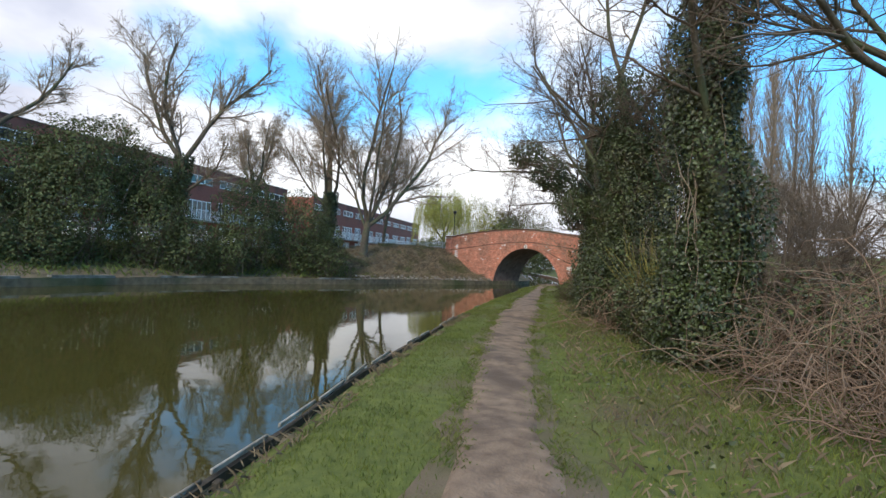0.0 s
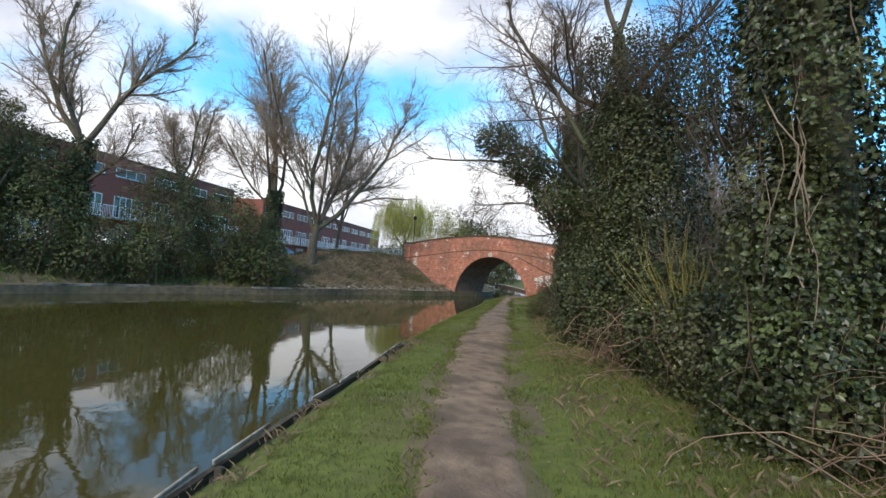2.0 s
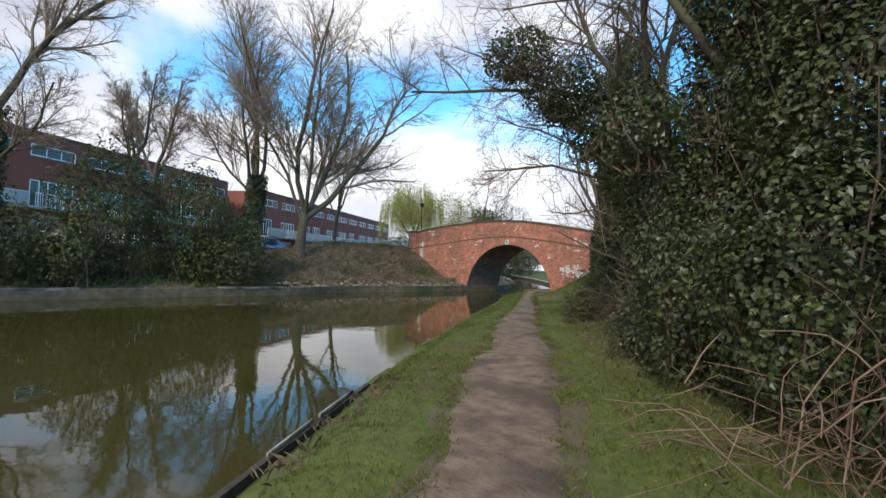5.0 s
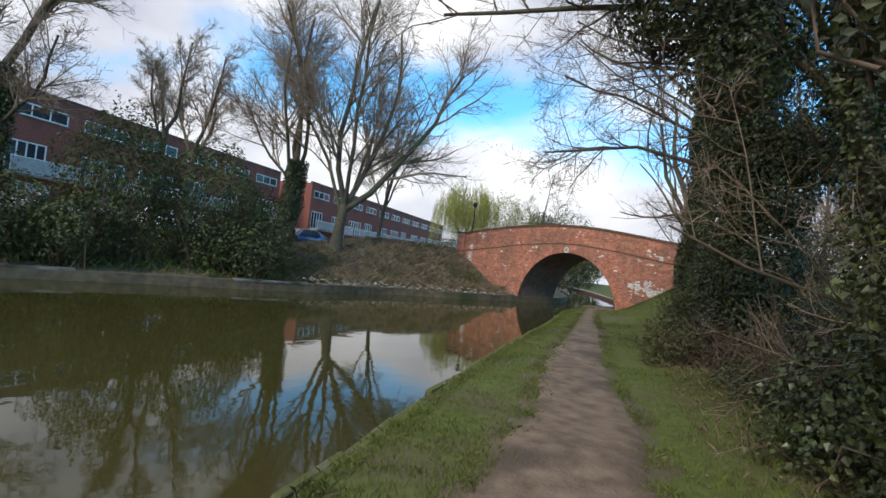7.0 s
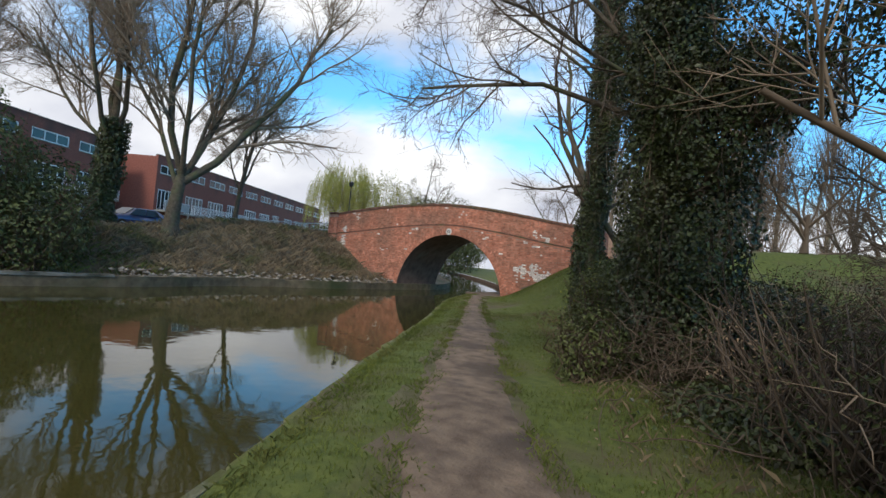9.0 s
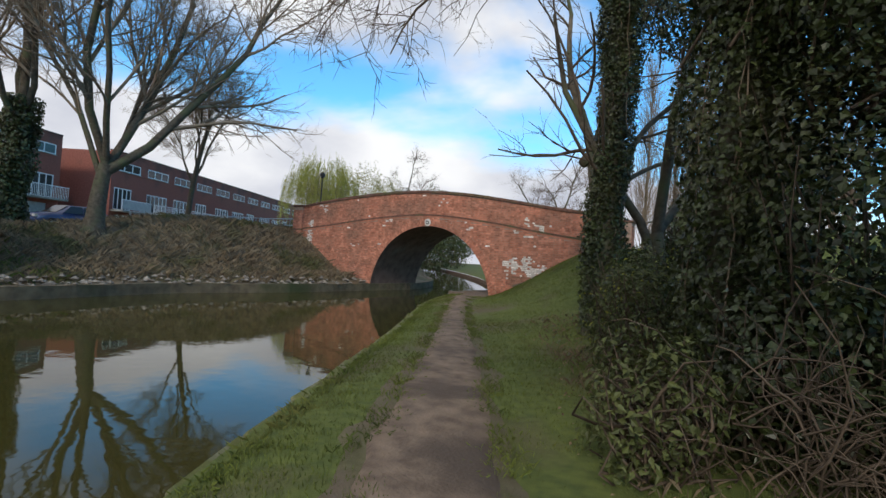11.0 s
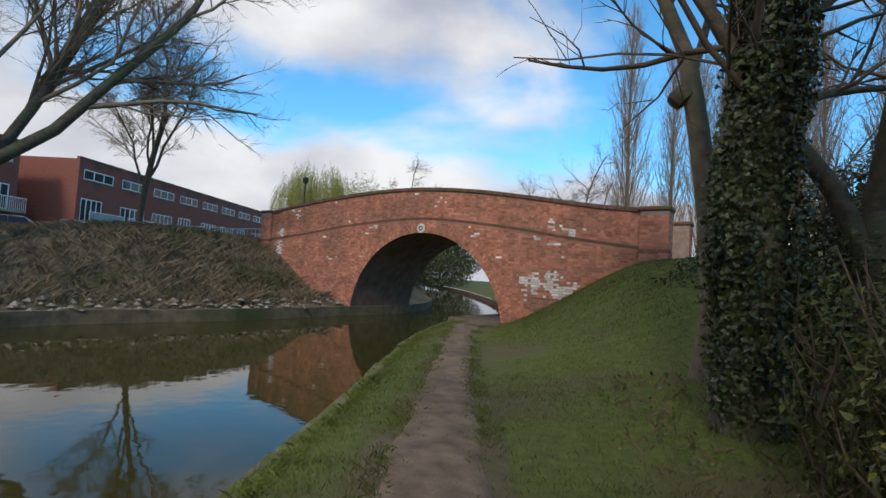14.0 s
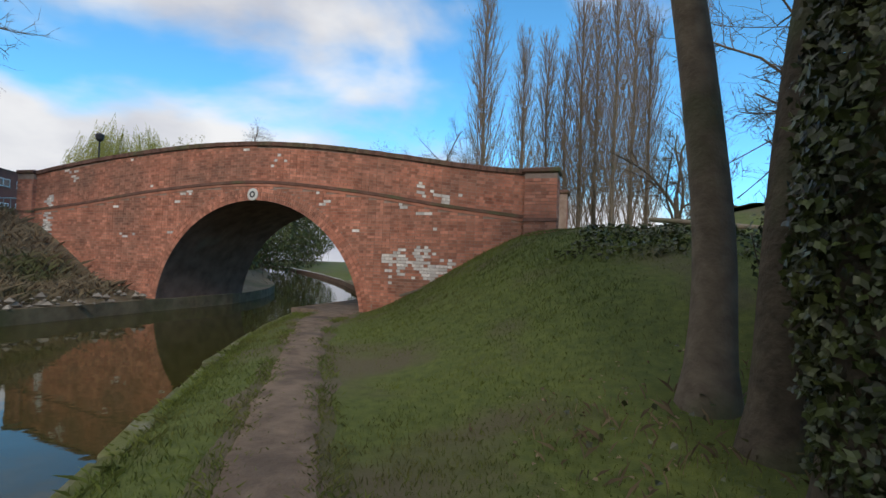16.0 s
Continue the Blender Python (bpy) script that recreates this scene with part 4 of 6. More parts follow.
def ivy_on(tree, trunk_pts, radius, count, size=0.085, lumps=0.5):
    """Ivy leaves round a trunk, thicker in lumps; trunk_pts are local to the tree."""
    pts = spline(trunk_pts, 0.05)
    i = rng.integers(0, len(pts), count)
    a = rng.uniform(0, 2 * np.pi, count)
    lump = np.array([1 + lumps * noise.noise(Vector((math.cos(t) * 1.2, math.sin(t) * 1.2, pts[k][2] * 0.8 + tree.location.x))) for t, k in zip(a, i)])
    rr = radius * lump * (1 - 0.45 * rng.random(count) ** 2)
    out = np.stack([np.cos(a), np.sin(a), np.zeros(count)], 1)
    places = pts[i] + out * rr[:, None] + rng.normal(0, 0.03, (count, 3))
    vines = Tubes()
    for _ in range(int(40 * radius)):
        turn, n0 = rng.uniform(0, 2 * np.pi), int(rng.integers(0, len(pts) // 2))
        run = pts[n0 : n0 + int(rng.integers(len(pts) // 4, len(pts) // 2)) : 5]
        ang = turn + np.cumsum(rng.normal(0, 0.10, len(run)))
        off = radius * rng.uniform(0.7, 1.0)
        vines.add(run + np.stack([np.cos(ang) * off, np.sin(ang) * off, np.zeros(len(run))], 1) + rng.normal(0, 0.02, run.shape), np.linspace(0.009, 0.003, len(run)), 4)
    tagged(vines.object("vine_tangle", M_TWIG_PALE, tree, "pale dead vines"), kind="stuff")
    return leaf_mesh("ivy", places, out + [0, 0, 0.35], size, M_IVY, tree, "glossy dark green ivy leaves", lobed=size < 0.12)


def foliage(name, clumps, mat, label, category, size=0.072, density=320, stems=60, stem_mat=None, group="", floor=0.05, parent_at=None, shape=0.8):
    """A bush of many leaves in lumpy clumps (x, y, z, rx, ry, rz), with stems inside."""
    first_c = clumps[0]
    at = parent_at or (first_c[0], first_c[1], 0.0)
    bush = empty(name, at, label, category, group)
    all_p, all_n = [], []
    for n_c, (x, y, z, rx, ry, rz) in enumerate(clumps):
        area = 4 * math.pi * ((rx * ry) ** 1.6 / 3 + (rx * rz) ** 1.6 / 3 + (ry * rz) ** 1.6 / 3) ** (1 / 1.6)
        count = int(area * density)
        d = rng.normal(0, 1, (count, 3))
        d /= np.linalg.norm(d, axis=1)[:, None]
        lump = np.array([1 + 0.30 * noise.noise(Vector(v * 1.7) + Vector((x, y, n_c))) + 0.22 * noise.noise(Vector(v * 4.5) + Vector((y, x, n_c))) for v in d])
        rr = lump * (1 - 0.45 * rng.random(count) ** 2.2)
        p = np.array([x, y, z]) + d * np.array([rx, ry, rz]) * rr[:, None]
        keep = p[:, 2] > floor
        all_p.append(p[keep] - at)
        all_n.append(d[keep] + [0, 0, 0.4])
    leaf_mesh("foliage", np.concatenate(all_p), np.concatenate(all_n), size, mat, bush, shape=shape)
    tubes = Tubes()
    for x, y, z, rx, ry, rz in clumps:
        for _ in range(stems):
            a = rng.uniform(0, 2 * np.pi)
            foot = np.array([x + rng.normal(0, rx * 0.3), y + rng.normal(0, ry * 0.3), max(z - rz, 0.0) if z - rz > 1.2 else 0.0])
            tip = np.array([x, y, z]) + np.array([math.cos(a) * rx, math.sin(a) * ry, rng.uniform(-0.3, 1.0) * rz]) * rng.uniform(0.6, 1.12)
            mid = (foot + tip) / 2 + rng.normal(0, 0.15, 3)
            tubes.add(np.array([foot, (foot + mid) / 2 + rng.normal(0, 0.06, 3), mid, (mid + tip) / 2 + rng.normal(0, 0.06, 3), tip]) - at, [0.016, 0.013, 0.011, 0.008, 0.004], 4)
    if stems:
        tagged(tubes.object("stem_tangle", stem_mat or M_TWIG, bush, "thin brown stems"), kind="stuff")
    return bush


# trees of the far bank
FAR_BROAD = dict(BROAD, wobble=0.13, rise=(0.05, 0.07, 0.06, 0.05, 0.0), kids=(0, 15, 11, 6, 0), angle=(35, 38, 42, 42, 40), ratio=(0.8, 0.46, 0.5, 0.6, 0.5), twig=0.007, fork=2)


def far_tree(x, y, limbs, trunk, r, label, ivy=0, spec=FAR_BROAD, bark=M_BARK, twig=M_TWIG_PALE, last=4):
    t = bare_tree("tree", (x, y, ground_far(x, y) - 0.1), limbs, (trunk, r), spec, bark, twig, label, last)
    if ivy:
        ivy_on(t, trunk, r * 1.7, ivy, 0.14)
    return t


far_tree(-27.9, 24.4, ways((0.95, 1.0, 0.9, 0.1, 11.5, 0.20), (0.9, 0.28, 1.0, 0.2, 12.5, 0.17), (1.0, -0.12, 1.0, -0.2, 12.5, 0.17), (0.85, -0.5, 1.0, 0.1, 10.0, 0.12), (1.0, 0.6, 1.0, -0.5, 11.0, 0.13), (0.95, 0.1, 1.0, 0.7, 10.0, 0.11)), [(0, 0, 0), (0.05, 0.02, 1.0), (0.15, 0.1, 2.2), (0.3, 0.2, 3.1)], 0.36, "large bare forked tree on the grassy far bank")
far_tree(-30.5, 22.5, ways((0.95, -0.45, 1.0, 0.1, 10.5, 0.17), (1.0, 0.12, 1.0, 0.1, 11.0, 0.17), (0.9, 0.5, 1.0, -0.2, 9.5, 0.13), (0.75, -0.8, 0.9, 0.2, 7.5, 0.1), (0.85, 0.0, 1.0, -0.7, 8.5, 0.12)), [(0, 0, 0), (-0.05, 0.0, 2.0), (0.1, 0.1, 4.0), (0.0, 0.1, 5.2)], 0.34, "tall bare tree with an ivy clad trunk", 9000)
far_tree(-24.6, 9.4, ways((0.95, -0.85, 0.8, 0.1, 6.8, 0.14), (1.0, 0.7, 0.75, 0.2, 6.8, 0.14), (0.9, 0.1, 1.0, -0.3, 6.8, 0.13), (0.7, 0.9, 0.35, 0.0, 4.5, 0.08), (0.75, -0.95, 0.4, 0.0, 4.5, 0.08)), [(0, 0, 0), (0.2, -0.1, 2.0), (0.1, 0.1, 4.2), (0.5, 0.2, 6.0)], 0.28, "bare spreading tree above dark bushes", 5000)
far_tree(-27.6, 14.9, ways((0.9, -0.5, 1.0, 0.1, 4.2, 0.08), (1.0, 0.4, 1.0, 0.1, 4.2, 0.08), (0.8, 0.2, 1.0, -0.6, 3.6, 0.07)), [(0, 0, 0), (0.1, 0.0, 2.5), (0.05, 0.2, 5.2)], 0.16, "slim bare tree behind the bushes")
far_tree(-25.0, 1.6, ways((0.95, -0.6, 0.9, 0.1, 5.0, 0.12), (1.0, 0.5, 0.9, 0.2, 5.0, 0.12), (0.9, 0.1, 1.0, -0.3, 4.5, 0.1)), [(0, 0, 0), (0.1, 0.1, 2.5), (0.2, 0.1, 5.0)], 0.22, "bare tree at the end of the bushes")
far_tree(-35.0, 31.8, ways((0.45, -0.55, 1.0, 0.1, 5.5, 0.07), (0.5, 0.55, 1.0, 0.1, 6.0, 0.08), (0.7, -0.35, 1.0, 0.3, 5.5, 0.07), (0.75, 0.45, 1.0, -0.3, 5.5, 0.07), (1.0, 0.1, 1.0, 0.0, 5.5, 0.08), (0.6, 0.2, 0.9, -0.7, 5.0, 0.06)), [(0, 0, 0), (0.1, 0.1, 2.5), (0.4, 0.3, 5.0), (0.8, 0.6, 7.2)], 0.17, "slender bare tree on top of the bank")
far_tree(-33.5, 17.5, ways((0.9, -0.5, 1.0, 0.1, 5.5, 0.11), (1.0, 0.5, 1.0, 0.1, 5.5, 0.11), (0.8, 0.1, 1.0, 0.5, 5.0, 0.09)), [(0, 0, 0), (0.1, 0.0, 2.5), (0.0, 0.2, 5.5)], 0.2, "bare tree in front of the terrace")

# dark bushes along the far bank
for label, clumps in (
    ("dense dark green bush overhanging the far bank", [(-24.6, 4.8, 3.2, 2.5, 2.6, 3.2), (-23.4, 3.4, 1.4, 1.7, 1.8, 1.6), (-25.2, 5.6, 5.6, 2.3, 2.4, 2.2), (-25.6, 3.0, 4.6, 2.0, 2.2, 2.2)]),
    ("broad dark bush at the water's edge", [(-24.0, 8.2, 2.3, 1.8, 1.9, 2.4), (-23.2, 9.8, 1.4, 1.5, 1.6, 1.6), (-25.0, 8.2, 4.6, 1.6, 1.6, 1.9)]),
    ("dark bush beneath the spreading tree", [(-23.9, 13.2, 3.0, 1.8, 1.8, 2.9), (-23.2, 11.6, 1.2, 1.4, 1.3, 1.4)]),
    ("round dark bush leaning over the water", [(-24.0, 16.3, 2.6, 1.9, 2.0, 2.8), (-23.0, 17.9, 1.2, 1.4, 1.7, 1.5), (-24.6, 18.6, 1.9, 1.6, 1.5, 2.0)]),
    ("bush with bare stems by the water", [(-24.4, -1.0, 3.2, 2.5, 2.8, 3.6), (-23.4, 1.2, 1.5, 1.8, 1.8, 1.8)]),
):
    foliage("bush", clumps, M_BUSH, label, "bush", size=0.15, density=150, stems=110, group="bushes on the far bank", floor=-0.25, shape=0.6)

# poplars beyond the bridge
poplar = bare_tree("poplar", (-19.6, 63.0, 1.0), [(0.05 + 0.93 * i / 84, np.array([math.cos(i * 2.4) * 0.42, math.sin(i * 2.4) * 0.42, 1.0]), 7.6 * (1 - 0.62 * i / 84), 0.04) for i in range(84)], ([(0, 0, 0), (0.1, 0, 8), (0.0, 0.1, 16), (0.1, 0, 23)], 0.24), POPLAR, M_BARK_PALE, M_TWIG_PALE, "tall narrow leafless poplar beyond the bridge", last=3, group="row of poplars")
for x, y, s, turn in ((-15.7, 76.0, 1.05, 70), (-11.9, 70.5, 1.1, 140), (-9.0, 67.5, 1.06, 200), (-6.0, 72.0, 1.02, 290), (-13.6, 72.5, 0.9, 20), (-2.0, 70.0, 1.0, 100), (-10.6, 76.0, 1.2, 160), (-7.4, 71.0, 1.12, 240), (-17.4, 70.0, 0.95, 310)):
    copy_thing(poplar, pose(x, y, 1.0, 0, 0, turn) @ Matrix.Scale(s, 4))
sh = bare_tree("tree", (-24.2, 64.0, 0.8), ways((0.4, -0.6, 1, 0, 8, 0.1), (0.5, 0.6, 1, 0.1, 8, 0.1), (0.9, -0.2, 1, 0.3, 7, 0.1), (1.0, 0.3, 1, -0.3, 7, 0.1)), ([(0, 0, 0), (0.2, 0, 3), (0.1, 0.1, 6)], 0.26), BROAD, M_BARK, M_TWIG, "bare rounded tree beside the poplars", last=4)

# willow and shrubs behind the bridge
willow = bare_tree("willow", (-55.0, 60.0, 1.0), ways((0.8, -0.7, 1, 0, 5, 0.16), (0.9, 0.7, 1, 0, 5, 0.16), (1.0, 0.1, 1, 0.5, 5, 0.15), (1.0, 0.0, 1, -0.6, 5, 0.15)), ([(0, 0, 0), (0.2, 0, 3), (0.1, 0.2, 5)], 0.4), BROAD, M_BARK, M_TWIG_PALE, "yellow-green weeping willow coming into leaf", last=3)
strands, sp, sn = Tubes(), [], []
for _ in range(900):
    a, rr = rng.uniform(0, 2 * np.pi), 4.2 * math.sqrt(rng.random())
    rr *= 1 + 0.25 * math.sin(a * 3 + 1)
    top = np.array([math.cos(a) * rr, math.sin(a) * rr, 11.2 + 0.8 * math.sin(a * 2) - 0.13 * rr * rr + rng.normal(0, 0.8)])
    drop = rng.uniform(2.5, 6.5)
    pts = np.array([top, top + [math.cos(a) * 0.4, math.sin(a) * 0.4, -drop * 0.3], top + [math.cos(a) * 0.55, math.sin(a) * 0.55, -drop]])
    strands.add(pts, [0.014, 0.01, 0.006], 3)
    k = rng.random(26)[:, None]
    sp.append(pts[0] * (1 - k) + pts[2] * k + rng.normal(0, 0.06, (26, 3)))
    sn.append(rng.normal(0, 1, (26, 3)))
strands.object("strand_tangle", M_WILLOW, willow, "hanging yellow-green strands")
leaf_mesh("foliage", np.concatenate(sp), np.concatenate(sn), 0.22, M_WILLOW, willow, shape=0.35)
foliage("bush", [(-51.0, 63.5, 7.0, 3.4, 3.4, 5.6), (-48.5, 65.0, 6.5, 3.4, 3.4, 5.0)], M_YELLOW, "tall olive shrub behind the bridge parapet", "bush", size=0.26, density=26, stems=160, shape=0.5)
foliage("bush", [(-53.0, 57.0, 2.4, 4.0, 3.6, 2.4), (-60.0, 62.0, 2.6, 4.0, 4.0, 3.0)], M_BUSH, "low bushes round the foot of the willow", "bush", size=0.3, density=30, stems=60, shape=0.5)
foliage("bush", [(-46.0, 66.0, 6.0, 2.2, 2.2, 4.2)], M_IVY, "dark evergreen behind the bridge parapet", "bush", size=0.3, density=40, stems=40, shape=0.5)
bare_tree("tree", (-47.5, 68.0, 0.8), ways((0.5, -0.5, 1, 0, 7, 0.09), (0.7, 0.6, 1, 0.1, 7, 0.09), (1.0, 0.1, 1, 0.3, 6.5, 0.09)), ([(0, 0, 0), (0.2, 0, 4), (0.1, 0.1, 9.5)], 0.22), BROAD, M_BARK, M_TWIG, "bare tree behind the bridge", last=4)
# trees seen through the arch
for x, y, z, r in ((-28.6, 43.6, 2.0, 2.0), (-32.2, 47.6, 2.6, 2.4), (-36.4, 52.8, 3.2, 3.0), (-41.0, 60.0, 3.8, 3.8), (-47.0, 71.4, 4.5, 6.2), (-31.0, 68.0, 3.5, 3.0), (-55, 92, 5, 4.6), (-27.5, 62.0, 2.6, 2.6)):
    foliage("bush", [(x, y, z, r, r, r * 0.95)], M_BUSH, "dark bush beside the canal beyond the bridge", "bush", size=0.34, density=30, stems=110, floor=-0.3, shape=0.6, group="bushes beyond the bridge")

# ---- towpath hedge: ivy clad trees and bushes ----
SPARSE = dict(BROAD, kids=(0, 6, 5, 3, 0), fork=1)


def ivy_tree(x, y, trunk, r, limbs, ivy_r, ivy_n, label, bark=M_BARK, spec=BROAD, lumps=0.5):
    t = bare_tree("tree", (x, y, ground_near(x, y) - 0.1), limbs, (trunk, r), spec, bark, M_TWIG, label, last=4)
    if ivy_n:
        ivy_on(t, trunk, ivy_r, ivy_n, 0.075, lumps)
    return t


ivy_tree(2.4, 9.4, [(0, 0, 0), (0.1, 0, 2.5), (-0.1, 0.2, 5.0), (0.1, 0.1, 7.5)], 0.26, ways((0.5, -0.5, 0.8, -0.2, 4.5, 0.07), (0.7, 0.6, 0.9, 0.2, 4.0, 0.07), (0.9, -0.3, 1, 0.2, 4.0, 0.07), (1.0, 0.3, 1, -0.3, 4.0, 0.07)), 0.6, 24000, "tree with its trunk wrapped in dark ivy", lumps=0.9)
ivy_tree(5.0, 10.2, [(0, 0, 0), (0.0, 0.1, 2.5), (0.2, 0, 5.2)], 0.17, ways((0.85, -1.0, 0.4, -0.1, 5.0, 0.06), (0.9, -0.7, 0.7, 0.3, 5.0, 0.06), (1.0, -0.8, 0.6, -0.6, 5.0, 0.06), (1.0, 0.4, 0.9, 0.2, 4.0, 0.06), (0.95, -0.9, 0.25, 0.3, 4.5, 0.05), (1.0, -0.3, 0.9, -0.4, 4.5, 0.06)), 0.4, 0, "bare tree with branches reaching over the hedge")
ivy_tree(-1.6, 14.6, [(0, 0, 0), (0.1, 0, 2.5), (0.1, 0.2, 5.0), (-0.2, 0.1, 7.5)], 0.22, ways((0.5, -0.9, 0.8, 0.0, 5.0, 0.07), (0.7, -0.6, 1, 0.3, 5.0, 0.07), (0.8, 0.5, 1, -0.2, 4.5, 0.07), (1.0, -0.3, 1, 0.2, 5.0, 0.07), (1.0, 0.2, 1, 0.0, 5.0, 0.07), (0.4, 0.2, 1, -0.6, 4.5, 0.06)), 0.6, 9000, "leaning tree smothered in ivy")
ivy_tree(-2.9, 17.0, [(0, 0, 0), (-0.2, 0, 2.2), (-0.7, -0.2, 4.4)], 0.18, ways((0.9, -0.7, 0.9, 0.2, 5.5, 0.06), (1.0, -0.8, 0.9, -0.2, 5.5, 0.06), (1.0, -0.3, 1, 0.2, 6.0, 0.07), (1.0, 0.3, 1, 0.0, 4.5, 0.06)), 0.3, 6000, "bare tree rising from ivy and leaning over the path")
ivy_tree(-6.1, 21.4, [(0, 0, 0), (0, 0.1, 2.5), (0.1, 0.1, 5.0), (0.1, 0, 8.0)], 0.28, ways((0.8, -0.8, 0.9, 0.4, 5.0, 0.06), (0.7, 0.8, 0.6, 0.0, 3.6, 0.05), (0.9, -0.6, 0.9, 0.6, 5.0, 0.06), (1.0, 0.2, 1, 0.0, 4.0, 0.06), (0.75, 0.2, 0.9, 0.7, 4.0, 0.05), (0.52, -1.0, 0.32, 0.2, 4.2, 0.055), (0.6, -1.0, 0.25, -0.3, 4.0, 0.045), (0.68, -0.9, 0.5, 0.5, 5.0, 0.05)), 0.56, 24000, "big tree trunk thick with dark ivy", lumps=0.5)
ivy_tree(-8.62, 25.9, [(0, 0, 0), (0.02, 0, 2.5), (0.05, 0.1, 5.0), (0.0, 0.1, 9.0)], 0.25, ways((0.72, -1.0, 0.6, 0.1, 5.0, 0.045), (0.78, -0.9, 0.7, 0.3, 5.0, 0.045), (0.8, 0.7, 0.9, 0.0, 4.0, 0.05), (0.9, -0.6, 0.9, -0.3, 5.0, 0.05)), 0.36, 30000, "straight tree trunk wrapped in ivy beside the path", spec=SPARSE, lumps=0.7)
foliage("ivy_bush", [(-8.2, 26.3, 7.6, 1.0, 0.9, 1.4), (-7.5, 25.8, 6.2, 0.8, 0.7, 0.8)], M_IVY, "dark ivy crown high on the straight trunk", "ivy", density=330, stems=12, group="ivy hedge", parent_at=(-8.8, 25.85, 5.0))
lean = ivy_tree(-9.12, 27.36, [(0, 0, 0), (0.02, 0, 1.2), (-0.1, -0.03, 2.4), (-0.26, -0.08, 3.5), (-0.38, -0.1, 4.2)], 0.175, ways((1.0, -0.1, 1.0, 0.1, 3.8, 0.1), (0.97, 0.5, 1.0, 0.1, 3.4, 0.06)), 0.3, 0, "smooth grey-brown trunk with a sawn off limb", M_BARK_PALE, SPARSE)
bm = bmesh.new()
lathe(bm, [(0.0, 0.0), (0.15, 0.02), (0.17, 0.12), (0.15, 0.2), (0.12, 0.22), (0.0, 0.225)], 14, close=False)
stub = part("sawn_stub", bm, M_BARK, lean, "rounded sawn stub")
stub.location, stub.rotation_euler = (-0.34, -0.1, 3.55), (radians(10), radians(-42), 0)
ivy_tree(-7.7, 26.2, [(0, 0, 0), (0.05, 0, 1.2), (-0.05, 0.05, 2.2)], 0.19, ways((0.8, -0.3, 1.0, 0.1, 6.0, 0.10), (1.0, 0.1, 1.0, 0.0, 6.5, 0.11), (1.0, 0.75, 0.85, 0.0, 6.0, 0.09)), 0.3, 0, "bare tree with several stems behind the bushes", spec=SPARSE)
ivy_tree(-8.82, 26.75, [(0, 0, 0), (0.03, 0.02, 1.2), (0.12, 0.1, 2.4), (0.3, 0.2, 3.8)], 0.19, ways((1.0, 0.3, 1.0, 0.1, 3.5, 0.08), (0.95, 0.8, 0.8, 0.1, 3.0, 0.06)), 0.3, 0, "dark bare trunk close behind the ivy clad one", spec=SPARSE)

for label, clumps in (
    ("tall wall of dark ivy beside the towpath", [(2.4, 9.4, 0.8, 0.85, 0.8, 1.0), (2.2, 9.7, 2.3, 0.75, 0.7, 1.0), (2.2, 9.7, 4.6, 0.6, 0.6, 0.8)]),
    ("low ivy hedge with bare yellow stems", [(0.5, 11.9, 0.8, 0.8, 0.8, 1.0), (1.3, 11.0, 0.7, 0.8, 0.8, 0.9), (0.6, 12.6, 1.4, 0.8, 0.7, 0.9)]),
    ("thick ivy hedge covered in glossy leaves", [(-0.7, 13.2, 1.4, 0.9, 1.0, 1.7), (-0.5, 13.6, 3.2, 1.0, 1.0, 1.4), (-1.0, 14.0, 4.6, 0.9, 0.9, 1.0)]),
    ("rounded mass of ivy over old hedge stems", [(-1.9, 14.6, 1.5, 1.0, 1.1, 1.8), (-1.8, 15.0, 3.4, 0.8, 0.9, 1.3), (-1.8, 15.0, 5.2, 0.8, 0.8, 0.9), (-2.9, 15.9, 0.5, 0.8, 0.9, 0.75), (-2.6, 13.9, 3.3, 0.5, 0.5, 0.6)]),
    ("ivy swathing the foot of the big trunk", [(-5.35, 21.0, 2.0, 0.75, 0.75, 1.6), (-5.2, 21.0, 3.7, 0.8, 0.8, 1.0), (-5.6, 20.7, 0.8, 0.7, 0.6, 0.9)]),
    ("ivy clump hanging out over the path", [(-5.7, 15.6, 5.6, 0.7, 0.6, 0.5), (-5.0, 16.1, 4.9, 0.7, 0.7, 0.6), (-4.4, 16.4, 4.2, 0.6, 0.6, 0.7)]),
    ("low ivy bush at the edge of the path", [(-4.2, 18.4, 0.15, 0.5, 0.6, 0.3), (-4.8, 19.2, 0.15, 0.5, 0.7, 0.35)]),
    ("ivy crown around the big trunk", [(-6.0, 21.5, 4.8, 0.9, 0.9, 1.4), (-5.9, 21.6, 6.8, 1.0, 1.0, 1.2), (-5.2, 21.2, 4.4, 0.9, 0.8, 0.6)]),
    ("dark ivy bank beside the big trunk", [(-4.9, 21.0, 0.6, 0.8, 0.8, 0.8), (-4.4, 22.4, 0.7, 0.9, 1.0, 0.9)]),
):
    foliage("ivy_bush", clumps, M_IVY, label, "ivy", density=560, stems=26, group="ivy hedge", floor=0.05)
foliage("privet_bush", [(-7.0, 22.3, 0.7, 0.6, 0.9, 0.95), (-7.4, 23.8, 0.75, 0.7, 0.9, 0.95), (-6.6, 24.0, 0.9, 0.9, 1.0, 1.1), (-6.5, 20.2, 0.4, 0.5, 0.7, 0.6), (-7.8, 24.9, 0.8, 0.6, 0.7, 1.0)], M_BUSH, "leafy green privet bush with pale young shoots", "bush", size=0.075, density=520, stems=90, shape=0.5, floor=0.05)
